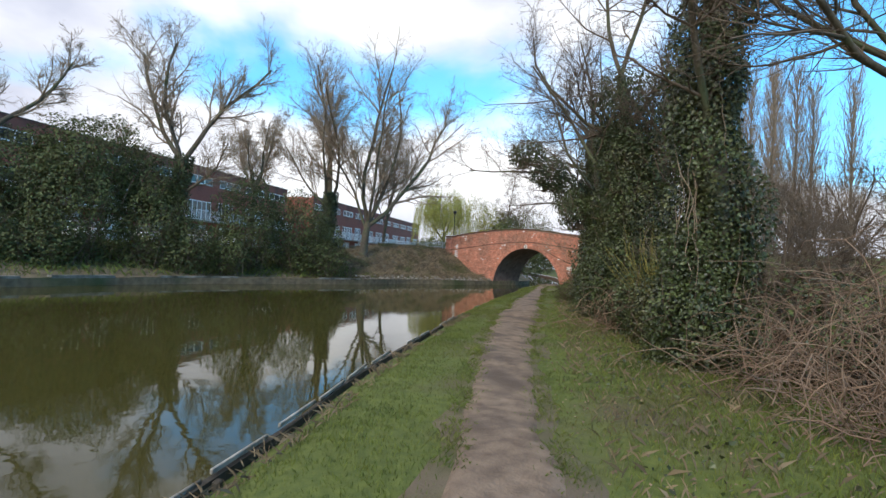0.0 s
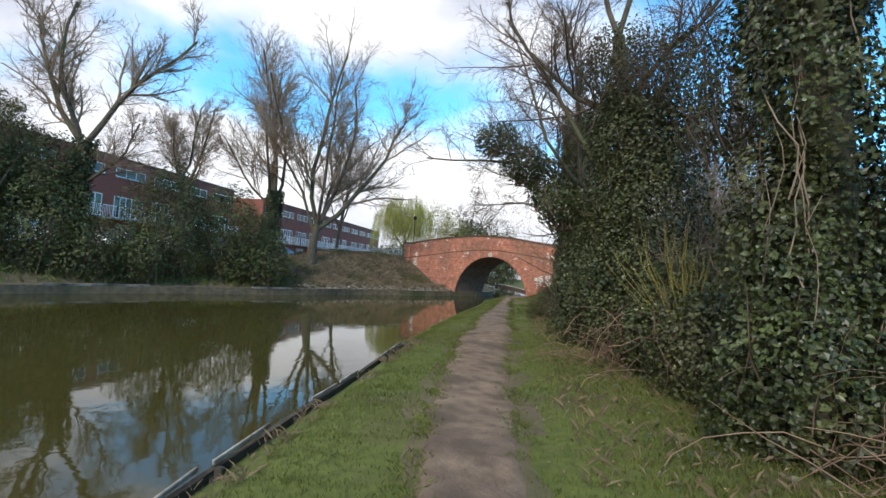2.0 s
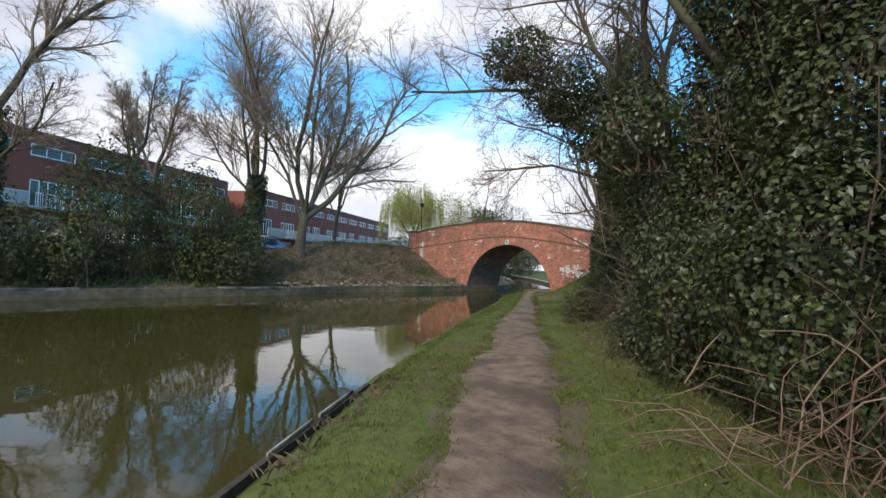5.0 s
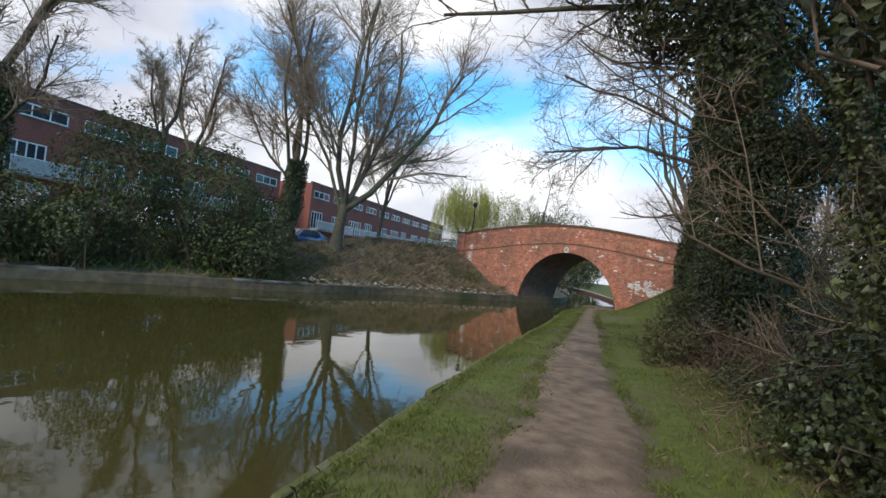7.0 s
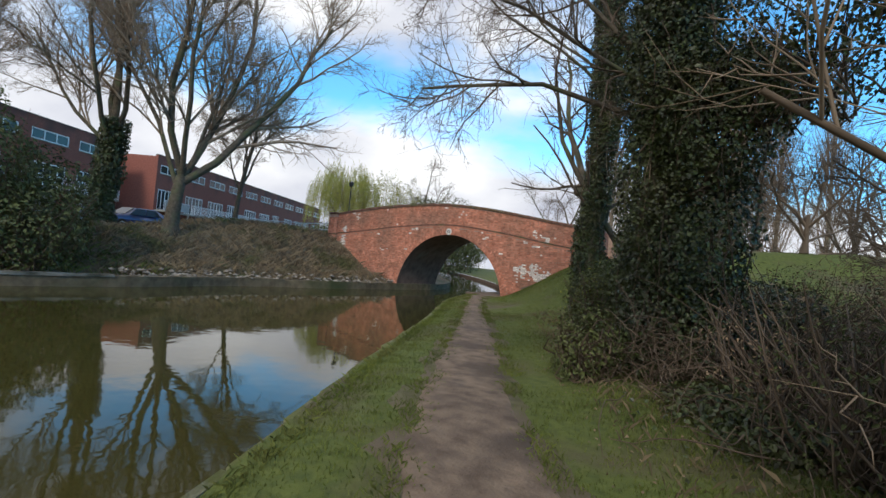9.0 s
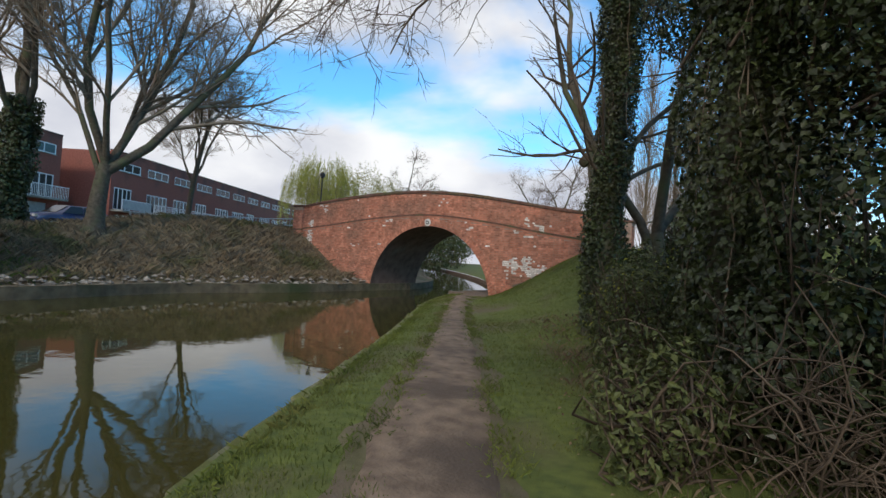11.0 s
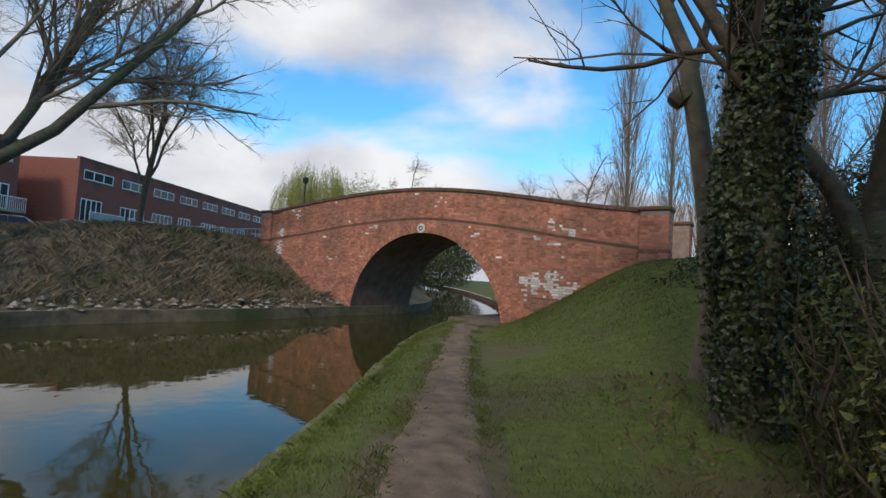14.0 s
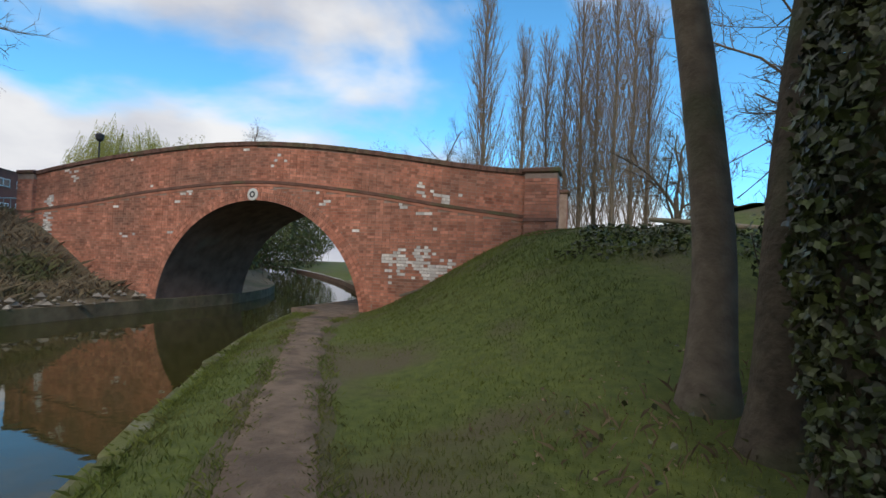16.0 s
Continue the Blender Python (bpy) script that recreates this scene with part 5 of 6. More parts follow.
foliage("privet_bush", [(-7.1, 22.5, 0.85, 0.65, 1.0, 0.8), (-7.4, 23.9, 0.95, 0.7, 0.8, 0.8), (-6.6, 23.9, 1.0, 0.9, 1.0, 1.1)], M_YELLOW, "bush of yellow-green young leaves", "bush", size=0.055, density=55, stems=30, shape=0.5, floor=0.2)

foliage("ivy_bush", [(-4.1, 20.6, 4.9, 1.2, 1.1, 1.2), (-4.7, 20.9, 4.2, 0.7, 0.7, 0.6), (-3.2, 19.9, 5.4, 1.0, 1.0, 0.9)], M_IVY, "sparse hanging ivy around thin branches", "ivy", density=230, stems=30, group="ivy hedge")
foliage("ivy_bush", [(-1.0, 14.4, 6.2, 0.9, 0.9, 1.1), (-0.1, 14.2, 5.7, 0.7, 0.7, 1.3), (-2.0, 14.9, 6.5, 0.8, 0.8, 0.9), (-0.3, 13.9, 4.5, 0.9, 0.8, 1.0), (1.4, 11.6, 4.6, 0.7, 0.7, 1.2)], M_IVY, "ragged ivy high in the hedge trees", "ivy", density=230, stems=40, group="ivy hedge", parent_at=(-1.0, 14.4, 3.2))
for x, y, h in ((-7.9, 28.3, 1.3), (-7.2, 29.2, 1.6), (-7.5, 27.5, 1.1), (-6.4, 28.4, 1.7)):
    g = ground_near(x, y)
    foliage("ivy_bush", [(x, y, g + h * 0.7, 0.65, 0.65, h * 0.8), (x + 0.3, y + 0.4, g + h * 1.3, 0.55, 0.55, h * 0.6)], M_IVY, "dark ivy thicket behind the bare trunk", "ivy", density=260, stems=60, group="ivy hedge", floor=0.3)

# ---- undergrowth, grass and litter of the towpath ----
def bramble(at, count, spread, height, mat, label, category="bramble", r=0.007, length=1.6, droop=0.5):
    b = empty("bramble", (*at, 0.0), label, category)
    tubes = Tubes()
    for _ in range(count):
        p = np.array([rng.normal(0, spread), rng.normal(0, spread), rng.uniform(0, height)])
        d = rng.normal(0, 1, 3) + [0, 0, 0.8]
        d /= np.linalg.norm(d)
        pts = [p]
        step = length * rng.uniform(0.4, 1.2) / 6
        for k in range(6):
            d = d + rng.normal(0, 0.28, 3) - [0, 0, droop * 0.25 * k / 3]
            d /= np.linalg.norm(d)
            q = pts[-1] + d * step
            q[2] = max(q[2], 0.06)
            pts.append(q)
        tubes.add(pts, r * rng.uniform(0.5, 1.4) * np.linspace(1, 0.4, 7), 4)
    tagged(tubes.object("cane_tangle", mat, b, "tangled arching canes"), kind="stuff")
    return b


bramble((4.9, 8.9), 420, 0.5, 1.6, M_STEM, "heap of pale dead bramble canes by the hedge")
bramble((4.9, 7.4), 330, 0.5, 0.5, M_STEM, "low pile of reddish dead stems on the verge", droop=0.8)
bramble((3.5, 8.6), 160, 0.4, 0.7, M_STEM, "dead stems spilling from the ivy", droop=0.8)
bramble((-0.2, 12.0), 130, 0.5, 0.6, M_STEM, "brown bramble stems under the ivy", droop=0.7)
bramble((-4.1, 18.5), 110, 0.4, 0.4, M_TWIG, "dark bramble tangle at the path edge", droop=0.6)
bramble((-5.4, 20.1), 200, 0.36, 0.8, M_TWIG, "dry twiggy undergrowth by the big trunk", droop=0.5, length=1.0)
wands = empty("wand_shrub", (0.75, 11.6, 0.6), "fan of upright yellow-green stems above the ivy", "shrub")
tubes = Tubes()
for _ in range(70):
    a, out = rng.uniform(0, 2 * np.pi), rng.uniform(0.1, 1.2)
    h = rng.uniform(1.1, 2.1)
    tubes.add([(rng.normal(0, 0.12), rng.normal(0, 0.12), -0.4), (math.cos(a) * out * 0.35, math.sin(a) * out * 0.35, h * 0.35), (math.cos(a) * out * 0.75 + rng.normal(0, 0.09), math.sin(a) * out * 0.75 + rng.normal(0, 0.09), h * 0.7), (math.cos(a) * out * 1.1, math.sin(a) * out * 1.1, h)], [0.007, 0.006, 0.004, 0.002], 4)
tubes.object("stem_fan", M_WAND, wands)
foliage("ivy_bush", [(4.0, 9.4, 0.8, 0.9, 0.8, 1.0), (5.2, 9.2, 0.7, 0.9, 0.8, 1.0)], M_IVY, "sparse ivy behind the dead brambles", "ivy", density=170, stems=70, group="ivy hedge")

for x, y, h in ((-4.2, 19.8, 0.9), (-3.6, 18.2, 0.9), (-3.9, 21.4, 1.0), (-4.9, 23.2, 1.0), (-3.3, 23.2, 1.1), (-2.6, 20.2, 0.9), (-1.4, 22.0, 1.1), (-2.4, 25.4, 1.3), (-0.4, 24.6, 1.3), (-4.2, 26.2, 1.2)):
    leafy = (x + y) % 2 < 1.0
    foliage("scrub_bush", [(x, y, h * 0.8, 0.9, 0.9, h), (x + 0.7, y + 0.8, h * 0.7, 0.8, 0.8, h * 0.9)], M_BUSH if leafy else M_LITTER, "low leafy scrub among brown twigs" if leafy else "low brown scrub with dead leaves clinging to twigs", "bush", size=0.055, density=230 if leafy else 150, stems=100, shape=0.45, group="scrub behind the hedge")

# twiggy growth over and behind the hedge
for x, y, h, label in ((0.5, 14.4, 3.6, "bare twiggy hedge growth above the ivy"), (-0.6, 15.8, 4.6, "bare twiggy hedge growth above the ivy"), (3.2, 10.6, 2.6, "bare thorn bush behind the hedge")):
    bare_tree("thorn_bush", (x, y, ground_near(x, y) - 0.1), [(rng.uniform(0.1, 1.0), RT * rng.normal(-0.05, 0.25) + FW * rng.normal(0, 0.3) + UP * 1.2, h * rng.uniform(0.7, 1.0), 0.03) for _ in range(9)], ([(0, 0, 0), (0.05, 0, 0.5), (0, 0.05, 1.0)], 0.07), dict(BROAD, wobble=0.2, kids=(0, 10, 7, 4, 0)), M_TWIG, M_TWIG_PALE if h > 3.5 else M_TWIG, label, last=4, group="hedge growth")
thorn = bare_tree("thorn_bush", (-1.5, 23.5, 0.3), [(rng.uniform(0.1, 1.0), RT * rng.normal(0, 0.6) + FW * rng.normal(0, 0.6) + UP, rng.uniform(2.6, 4.0), 0.035) for _ in range(10)], ([(0, 0, 0), (0.05, 0, 0.6), (0, 0.05, 1.2)], 0.08), dict(BROAD, wobble=0.18, kids=(0, 9, 6, 3, 0), twig=0.005, fork=1), M_TWIG, M_TWIG, "leafless shrub in the field beyond the hedge", last=4, group="shrubs beyond the hedge")
for x, y, s, turn in ((2.5, 21, 1.1, 50), (6, 18, 1.2, 120), (9.5, 15.5, 1.0, 200), (12, 12, 1.1, 290), (2, 30, 1.5, 80), (8, 26, 1.4, 160), (-4.0, 36, 1.5, 310), (14, 20, 1.5, 10), (-1.0, 41, 1.7, 60), (18, 14, 1.4, 100), (5, 38, 1.6, 140)):
    copy_thing(thorn, pose(x, y, ground_near(x, y) - 0.1, 0, 0, turn) @ Matrix.Scale(s, 4))
for x, y, h in ((-2.0, 44.0, 9.0), (4.0, 47.0, 10.0), (-6.5, 49.0, 9.5), (9.0, 36.0, 9.0), (16.0, 27.0, 9.0)):
    bare_tree("tree", (x, y, ground_near(x, y) - 0.1), ways((0.5, -0.5, 1, 0, h * 0.5, 0.08), (0.7, 0.5, 1, 0.1, h * 0.5, 0.08), (0.9, -0.2, 1, 0.4, h * 0.5, 0.08), (1.0, 0.2, 1, -0.3, h * 0.5, 0.08)), ([(0, 0, 0), (0.1, 0.1, h * 0.25), (0, 0.2, h * 0.5)], 0.17), dict(BROAD, kids=(0, 10, 7, 4, 0), twig=0.006, fork=1), M_BARK, M_TWIG, "slender bare tree beyond the embankment", last=4, group="trees beyond the embankment")
hedgerow = foliage("hedgerow", [(x, y, 1.2, 2.6, 2.6, 1.9) for x, y in ((20, 8), (19, 12.5), (17, 17), (14.5, 22), (11.5, 28), (8, 33), (11, 42), (3, 52))], M_TWIG, "distant brown hedgerow beyond the field", "hedge", size=0.22, density=45, stems=110, shape=0.3)
fence_rail = empty("fallen_log", (-7.8, 33.4, 2.15), "pale fallen branch on top of the embankment", "log")
tubes = Tubes()
tubes.add([(-1.2, 0.5, 0.25), (-0.3, 0.2, 0.16), (0.6, 0.0, 0.06), (1.6, -0.2, 0.02)], [0.05, 0.055, 0.06, 0.05], 7)
tubes.object("log", M_BARK_PALE, fence_rail)
plank = empty("plank", (-13.2, 33.9, 0.95), "weathered plank lying along the bridge foot", "plank")
ob = part("board", boxes((-1.25, 1.25, -0.06, 0.06, -0.03, 0.03), bevel=0.01), M_BARK_PALE, plank)
ob.rotation_euler = (0, radians(-19), radians(4))

# grass: short blades along the verge, thicker near the path
def scatter(count, y0, y1, u0, u1, power=1.0):
    i = rng.integers(0, len(NEAR), count * 3)
    keep = (NEAR[i, 1] > y0) & (NEAR[i, 1] < y1)
    i = i[keep][:count]
    u = u0 + (u1 - u0) * rng.random(len(i)) ** power
    p = NEAR[i] + NEAR_SIDE[i] * u[:, None] + np.stack([-NEAR_SIDE[i, 1], NEAR_SIDE[i, 0]], 1) * rng.uniform(-0.3, 0.3, len(i))[:, None]
    return p, u


def path_gap(p):
    """Metres from the middle of the path, and its half width there."""
    mid, half = (PATH_L + PATH_R) / 2, np.linalg.norm(PATH_R - PATH_L, axis=1) / 2
    out, h = np.empty(len(p)), np.empty(len(p))
    for k in range(0, len(p), 20000):
        d = np.hypot(p[k : k + 20000, None, 0] - mid[None, ::2, 0], p[k : k + 20000, None, 1] - mid[None, ::2, 1])
        j = d.argmin(1)
        out[k : k + 20000], h[k : k + 20000] = d[np.arange(len(j)), j], half[::2][j]
    return out, h


def on_ground(p, u):
    return np.c_[p, near_height(p[:, 0], p[:, 1], u) + 0.05 * np.minimum(u, 1.0) * value_noise(p[:, 0], p[:, 1], 0.7)]


p, u = scatter(420000, -1.5, 36.5, 0.10, 7.0, 1.2)
gap, half = path_gap(p)
patchy = value_noise(p[:, 0], p[:, 1], 0.55, 3) + 0.6 * value_noise(p[:, 0], p[:, 1], 2.2, 5)
keep = (rng.random(len(p)) < smoothstep(0.0, 1.0, (gap - half * 0.66 + 0.20 * value_noise(p[:, 0], p[:, 1], 1.4, 9)) / 0.8)) & (patchy > -0.62 + 0.25 * rng.normal(0, 1, len(p))) & ~((p[:, 1] > 34.2) & (p[:, 1] < 38.1))
keep &= (u > 0.24 + 0.12 * value_noise(p[:, 0], p[:, 1], 2.5, 6)) | (p[:, 1] > 11.5)
p, u, patchy = p[keep], u[keep], patchy[keep]
over = 0.042 * np.clip((half[keep] + 0.2 - gap[keep]) / 0.16, 0, 1)[:, None] * [0, 0, 1]      # rooted on the path's shoulder
grass = blade_mesh("grass", on_ground(p, u) + over, 0.034 * (1 + 0.45 * np.clip(patchy, -1, 1)) * (1 + 0.5 * smoothstep(2.6, 4.2, u) * (p[:, 1] < 24)), 0.0034, M_BLADE)
tagged(grass, "short green grass of the canal verge", "grass", kind="stuff")
k = rng.integers(0, pn, 46000)
out = PATH_R[k] - PATH_L[k]
out /= np.linalg.norm(out, axis=1)[:, None]
left = rng.random((len(k), 1)) < 0.5
off = rng.normal(0.04, 0.075, (len(k), 1))
p = np.where(left, PATH_L[k] - out * off, PATH_R[k] + out * off) + rng.uniform(-0.14, 0.14, (len(k), 2))
p = p[(p[:, 1] > -1) & (p[:, 1] < 33.5) & (value_noise(p[:, 0], p[:, 1], 1.9, 4) > -0.35)]
u = near_u(p[:, 0], p[:, 1])
fringe = blade_mesh("path_edge_grass", on_ground(p, u) + [0, 0, 0.03], 0.042, 0.0036, M_BLADE, lean=0.7)
tagged(fringe, "ragged tufts of grass creeping onto the path edge", "grass", kind="stuff")
p, u = scatter(11000, -1.5, 25.5, 2.9, 5.2)
tall = blade_mesh("long_grass", on_ground(p, u), 0.10, 0.003, M_DRY, lean=0.7)
tagged(tall, "longer straw-coloured grass under the hedge", "grass", kind="stuff")
p, u = scatter(9000, 11.5, 34.0, 0.03, 0.26)
lip = blade_mesh("edge_grass", on_ground(p, u) - [0, 0, 0.01], 0.06, 0.0035, M_BLADE, lean=0.8)
tagged(lip, "grass hanging over the canal edge", "grass", kind="stuff")
p, u = scatter(5200, -1.5, 12.0, 0.10, 0.36)
p = p[value_noise(p[:, 0], p[:, 1], 2.2, 8) > -0.1]
straw = blade_mesh("edge_straw", on_ground(p, near_u(p[:, 0], p[:, 1])), 0.07, 0.004, M_DRY, lean=0.9)
tagged(straw, "dry tufts hanging over the timber edging", "grass", kind="stuff")
p, u = scatter(6000, -1.0, 26.0, 2.6, 5.5)
litter = leaf_mesh("leaf_litter", on_ground(p, u) + [0, 0, 0.02], np.tile([0, 0, 1.0], (len(p), 1)), 0.038, M_LITTER, droop=0)
tagged(litter, "dead brown leaves scattered in the grass", "leaves", kind="stuff")
p, u = scatter(4200, -1.0, 25.5, 3.1, 5.4)
weeds = leaf_mesh("ground_ivy", on_ground(p, u) + np.c_[np.zeros((len(p), 2)), rng.uniform(0.03, 0.16, len(p))], np.tile([0, 0, 1.0], (len(p), 1)), 0.055, M_IVY, droop=0)
tagged(weeds, "low ivy and nettles creeping out of the hedge", "weeds", kind="stuff")
p, u = scatter(60000, 26.0, 36.0, 4.6, 9.0)
keep = (value_noise(p[:, 0], p[:, 1], 0.6, 8) > -0.1) & (p[:, 0] > -10.6 + 0.4 * value_noise(p[:, 0], p[:, 1], 1.3, 2)) & (p[:, 1] < 32.5)
p, u = p[keep][:5500], u[keep][:5500]
creep = leaf_mesh("ground_cover", on_ground(p, u) + np.c_[np.zeros((len(p), 2)), rng.uniform(0.02, 0.12, len(p))], np.tile([0, 0, 1.0], (len(p), 1)), 0.085, M_IVY, droop=0)
tagged(creep, "dark leafy ground cover on the embankment", "ground cover", kind="stuff")
# small stones on the path
k = rng.integers(0, pn, 2600)
f = rng.random(2600)[:, None]
p = PATH_L[k] * (1 - f) + PATH_R[k] * f + rng.normal(0, 0.06, (2600, 2))
keep = (p[:, 1] > 0) & (p[:, 1] < 34)
p = p[keep]
base = np.c_[p, near_height(p[:, 0], p[:, 1], near_u(p[:, 0], p[:, 1])) + 0.05 * value_noise(p[:, 0], p[:, 1], 0.7) + 0.018]
octa = np.array([(1, 0, 0), (0, 1, 0), (-1, 0, 0), (0, -1, 0), (0, 0, 0.6), (0, 0, -0.6)], float)
size = rng.uniform(0.004, 0.014, (len(p), 1, 1))
v = (base[:, None] + octa[None] * size * rng.uniform(0.7, 1.3, (len(p), 6, 1))).reshape(-1, 3)
tri = np.array([(0, 1, 4), (1, 2, 4), (2, 3, 4), (3, 0, 4), (1, 0, 5), (2, 1, 5), (3, 2, 5), (0, 3, 5)])
pebbles = mesh_object("pebbles", v, (np.arange(len(p))[:, None, None] * 6 + tri[None]).reshape(-1, 3), M_PEBBLE)
tagged(pebbles, "small stones pressed into the earth path", "stones", kind="stuff")
slab = mesh_object("pavement", [(-17.55, FACE - 0.2, 0.035), (-15.64, FACE - 0.2, 0.035), (-15.64, BACK + 0.3, 0.035), (-17.55, BACK + 0.3, 0.035), (-17.55, FACE - 0.2, -0.3), (-15.64, FACE - 0.2, -0.3), (-15.64, BACK + 0.3, -0.3), (-17.55, BACK + 0.3, -0.3)], [(0, 1, 2, 3), (4, 7, 6, 5), (0, 4, 5, 1), (1, 5, 6, 2), (2, 6, 7, 3), (3, 7, 4, 0)], M_PATH)
tagged(slab, "worn paved towpath under the arch", "pavement", kind="structure")

# ---- far bank: dry grass, rubble edge, railings, cars, lamp ----
def far_scatter(count, y0, y1, u0, u1):
    i = rng.integers(0, len(FAR), count * 3)
    i = i[(FAR[i, 1] > y0) & (FAR[i, 1] < y1)][:count]
    u = rng.uniform(u0, u1, len(i))
    p = FAR[i] + FAR_SIDE[i] * u[:, None] + np.stack([-FAR_SIDE[i, 1], FAR_SIDE[i, 0]], 1) * rng.uniform(-0.3, 0.3, len(i))[:, None]
    return np.c_[p, far_height(p[:, 0], p[:, 1], u) + 0.12 * np.minimum(u, 1.0) * value_noise(p[:, 0], p[:, 1], 0.7)]


p = far_scatter(90000, 19.0, 35.0, 0.5, 9.0)
p = p[(p[:, 0] < -22.6) & ~((p[:, 1] > 34.0) & (p[:, 0] > -28.4))]
dry = blade_mesh("dry_grass", p, 0.24, 0.007, M_DRY, lean=0.8)
tagged(dry, "matted straw-brown grass on the mound by the bridge", "grass", kind="stuff")
rough = blade_mesh("rough_grass", far_scatter(30000, -8.0, 22.0, 0.4, 10.0), 0.25, 0.012, M_BLADE, lean=0.6)
tagged(rough, "rough green grass on the far bank", "grass", kind="stuff")
i = rng.integers(0, len(FAR), 3000)
i = i[(FAR[i, 1] > 20) & (FAR[i, 1] < 34)][:420]
p = FAR[i] + FAR_SIDE[i] * rng.uniform(-0.05, 0.55, len(i))[:, None]
base = np.c_[p + rng.normal(0, 0.12, p.shape), -0.04 + 0.25 * rng.random(len(p)) ** 2]
size = rng.uniform(0.05, 0.15, (len(p), 1, 1))
v = (base[:, None] + octa[None] * size * rng.uniform(0.7, 1.3, (len(p), 6, 1))).reshape(-1, 3)
rubble = mesh_object("rubble", v, (np.arange(len(p))[:, None, None] * 6 + tri[None]).reshape(-1, 3), M_PEBBLE)
tagged(rubble, "broken stones along the far water's edge", "stones", kind="stuff")


def railing(points, label, height=1.0, bars=0):
    """A post and rail fence along points (x, y)."""
    line = spline(points, 1.9)
    z = [ground_far(x, y) for x, y in line]
    r = empty("railing", (line[0][0], line[0][1], z[0]), label, "railing")
    at = np.array([line[0][0], line[0][1], z[0]])
    for hh in (height, height * 0.5):
        tb = Tubes()
        tb.add(np.c_[line, np.array(z) + hh] - at, np.full(len(line), 0.03), 5)
        tb.object("rail", M_GREY, r)
    for (x, y), zz in zip(line, z):
        part("post", boxes((x - at[0] - 0.035, x - at[0] + 0.035, y - at[1] - 0.035, y - at[1] + 0.035, zz - at[2] - 0.2, zz - at[2] + height + 0.03)), M_GREY, r)
    if bars:
        bb = bmesh.new()
        dense = spline(points, 0.22)
        for x, y in dense:
            g = ground_far(x, y)
            box(bb, x - at[0] - 0.012, x - at[0] + 0.012, y - at[1] - 0.012, y - at[1] + 0.012, g - at[2], g - at[2] + height)
        tagged(part("bars", bb, M_GREY, r), "close upright bars", kind="stuff")
    return r


railing([(-29.5, -4), (-29.5, 5), (-29.5, 14), (-30.0, 19.0)], "low grey metal railing along the car park", 0.75)
railing([(-34.5, 28.5), (-33.6, 32.0), (-33.0, 35.5), (-32.0, 38.5)], "white upright railing on top of the mound", 0.85, 1)


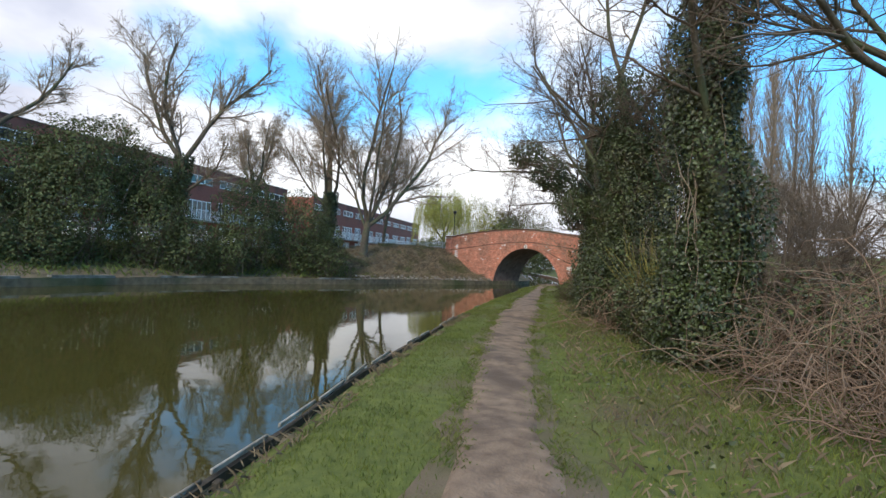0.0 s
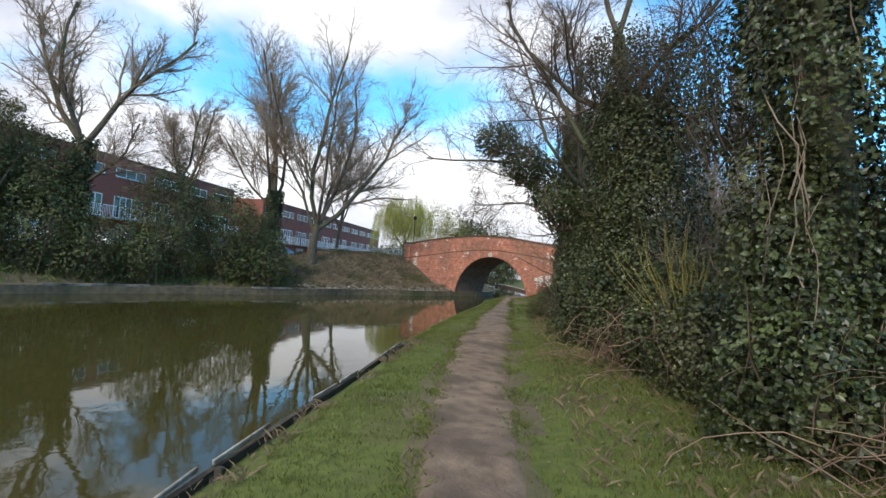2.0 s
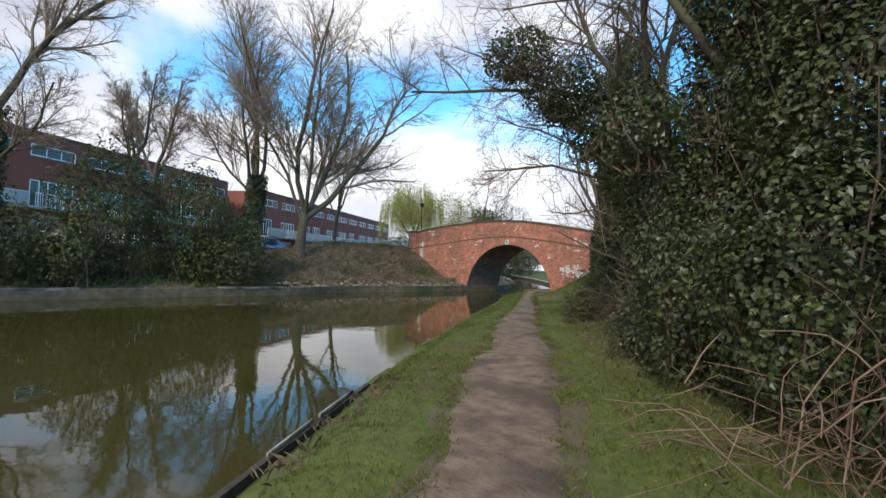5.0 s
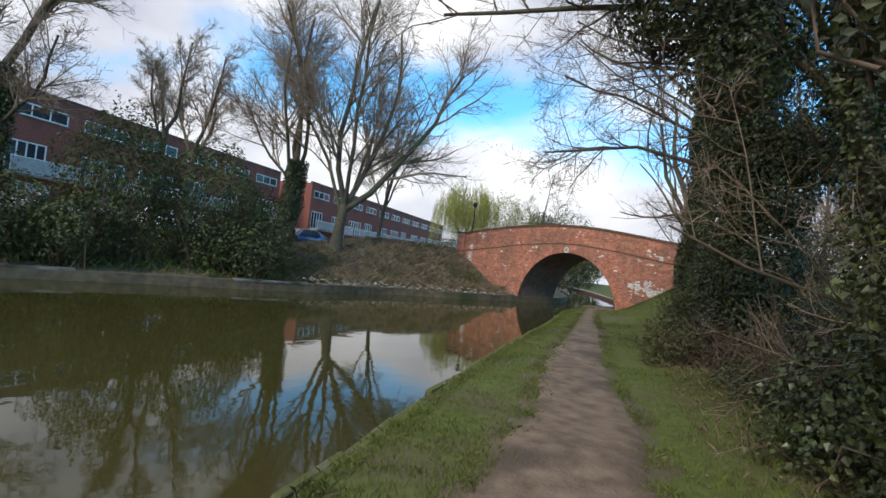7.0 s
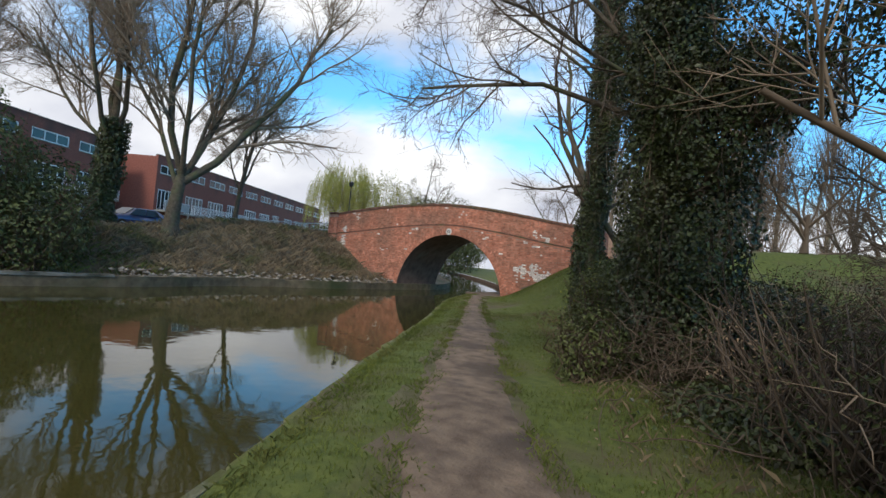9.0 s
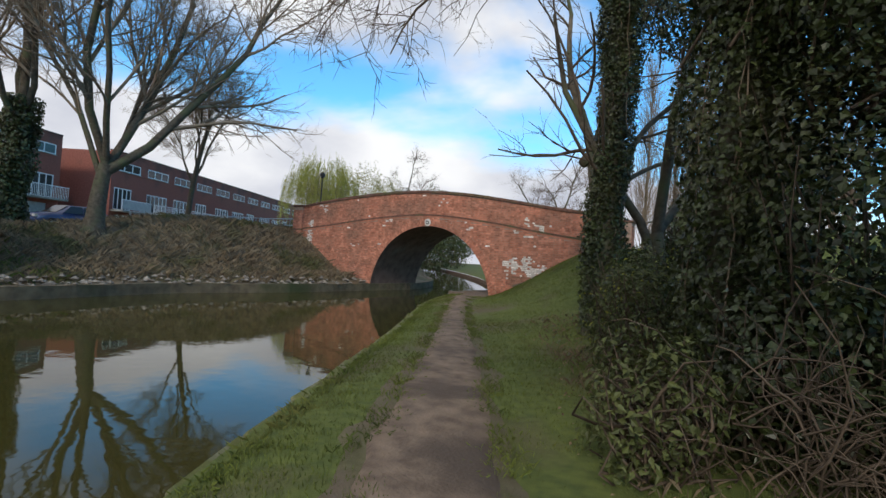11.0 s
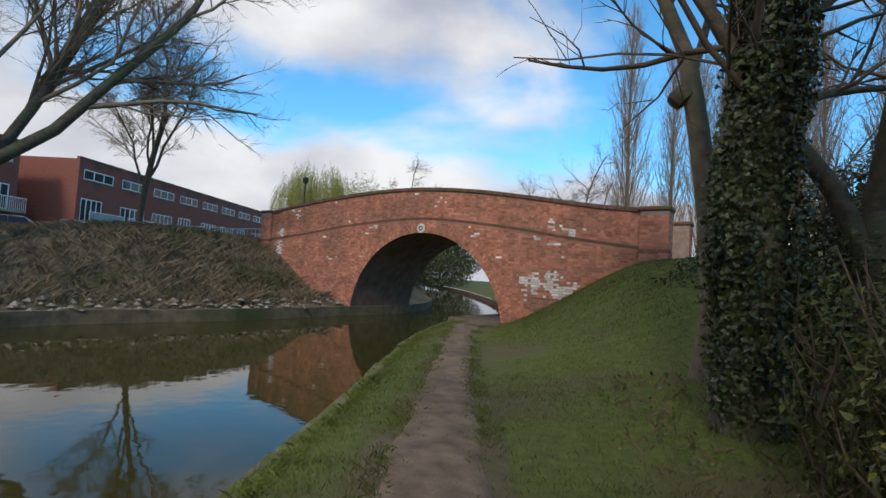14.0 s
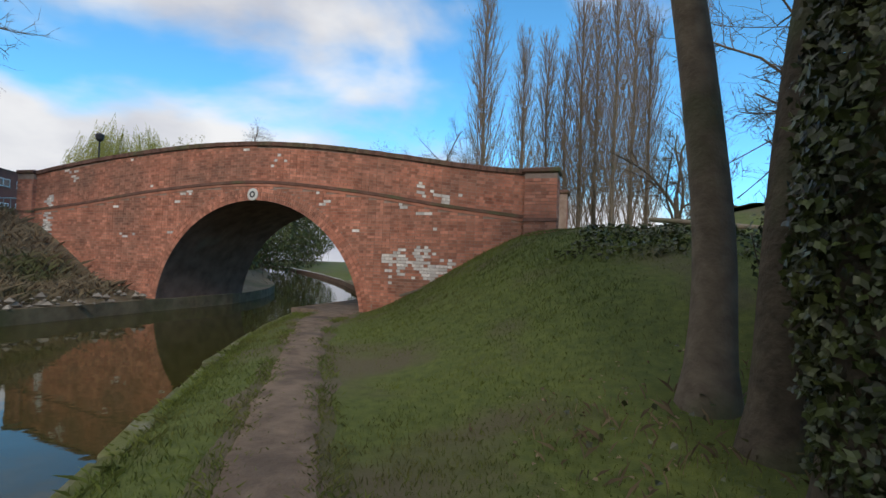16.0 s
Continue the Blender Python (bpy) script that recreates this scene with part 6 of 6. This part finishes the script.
def car(at, turn, paint, label):
    c = empty("car", (0, 0, 0), label, "car", "cars parked by the terrace")
    bm = bmesh.new()
    side = [(-2.05, 0.35), (-2.1, 0.62), (-2.0, 0.86), (-1.1, 0.95), (-0.45, 1.42), (0.85, 1.46), (1.55, 1.02), (2.05, 0.92), (2.1, 0.4), (1.9, 0.28), (-1.9, 0.28)]
    wide = [0.84, 0.86, 0.84, 0.82, 0.66, 0.66, 0.80, 0.80, 0.84, 0.8, 0.8]
    l = [bm.verts.new((x, -w, z)) for (x, z), w in zip(side, wide)]
    r = [bm.verts.new((x, w, z)) for (x, z), w in zip(side, wide)]
    bm.faces.new(l)
    bm.faces.new(r[::-1])
    for i in range(len(side)):
        j = (i + 1) % len(side)
        bm.faces.new((l[j], l[i], r[i], r[j]))
    bmesh.ops.bevel(bm, geom=bm.edges[:], offset=0.05, segments=2, affect="EDGES")
    part("body", bm, paint, c, smooth=True)
    for name, quad in (("windscreen", [(-1.09, -0.7, 0.985), (-1.09, 0.7, 0.985), (-0.50, 0.58, 1.40), (-0.50, -0.58, 1.40)]), ("rear_window", [(1.53, 0.68, 1.07), (1.53, -0.68, 1.07), (0.93, -0.56, 1.43), (0.93, 0.56, 1.43)])):
        nrm = (Vector(quad[1]) - Vector(quad[0])).cross(Vector(quad[2]) - Vector(quad[0])).normalized() * 0.03
        nrm = nrm if nrm.z > 0 else -nrm
        part(name, pane_bm(quad, nrm), M_PANE, c)
    for s in (-1, 1):
        for x0, x1 in ((-0.85, 0.15), (0.22, 1.15)):
            quad = [(x0, s * 0.80, 0.98), (x1, s * 0.80, 0.98), (min(x1, 0.85), s * 0.675, 1.38), (max(x0, -0.42), s * 0.675, 1.38)]
            part("side_window", pane_bm(quad, Vector((0, s * 0.03, 0.01))), M_PANE, c)
        part("headlight", boxes((-2.13, -1.98, s * 0.66 - 0.16, s * 0.66 + 0.16, 0.66, 0.80), bevel=0.02), M_LAMP_GLASS, c)
        for x in (-1.3, 1.3):
            bm = bmesh.new()
            lathe(bm, [(0.19, -0.10), (0.31, -0.11), (0.33, -0.05), (0.33, 0.05), (0.31, 0.11), (0.19, 0.10)], 18, close=False)
            w = part("wheel", bm, M_TYRE, c, "black rubber tyre")
            w.location, w.rotation_euler = (x, s * 0.76, 0.33), (radians(90), 0, 0)
            bm = bmesh.new()
            lathe(bm, [(0.0, -0.09), (0.19, -0.10), (0.2, 0.0), (0.19, 0.10), (0.0, 0.09)], 14, close=False)
            part("rim", bm, M_GREY, w)
    part("number_plate", boxes((-2.135, -2.10, -0.26, 0.26, 0.45, 0.56)), M_WHITE, c)
    c.matrix_world = pose(*at, 0, 0, turn)
    return c


def pane_bm(quad, lift):
    bm = bmesh.new()
    low = [bm.verts.new(Vector(q)) for q in quad]
    high = [bm.verts.new(Vector(q) + lift) for q in quad]
    bm.faces.new(high)
    bm.faces.new(low[::-1])
    for i in range(4):
        j = (i + 1) % 4
        bm.faces.new((low[i], low[j], high[j], high[i]))
    bmesh.ops.recalc_face_normals(bm, faces=bm.faces[:])
    return bm


for x, y, turn, paint, label in ((-34.0, 13.6, 160, M_CAR_SILVER, "silver hatchback parked facing the canal"), (-34.4, 10.6, 165, M_CAR_SILVER, "silver car parked behind the railing"), (-38.5, 27.2, 100, M_CAR_BLUE, "dark blue car parked by the terrace"), (-34.6, 16.6, 160, M_WHITE, "white car parked behind the bushes"), (-34.2, 6.8, 160, M_WHITE, "white car parked behind the bushes")):
    car((x, y, ground_far(x, y) - 0.02), turn, paint, label)
lamp = empty("street_lamp", (-34.3, 41.4, 1.6), "tall dark street lamp behind the bridge parapet", "street lamp")
bm = bmesh.new()
lathe(bm, [(0.09, -0.8), (0.09, 0.9), (0.055, 1.0), (0.04, 5.2)], 10)
part("pole", bm, M_DARK, lamp)
bm = bmesh.new()
lathe(bm, [(0.05, 5.2), (0.17, 5.3), (0.2, 5.5), (0.2, 5.56), (0.06, 5.66)], 14)
head = part("lantern", bm, M_DARK, lamp, "round dark lantern")
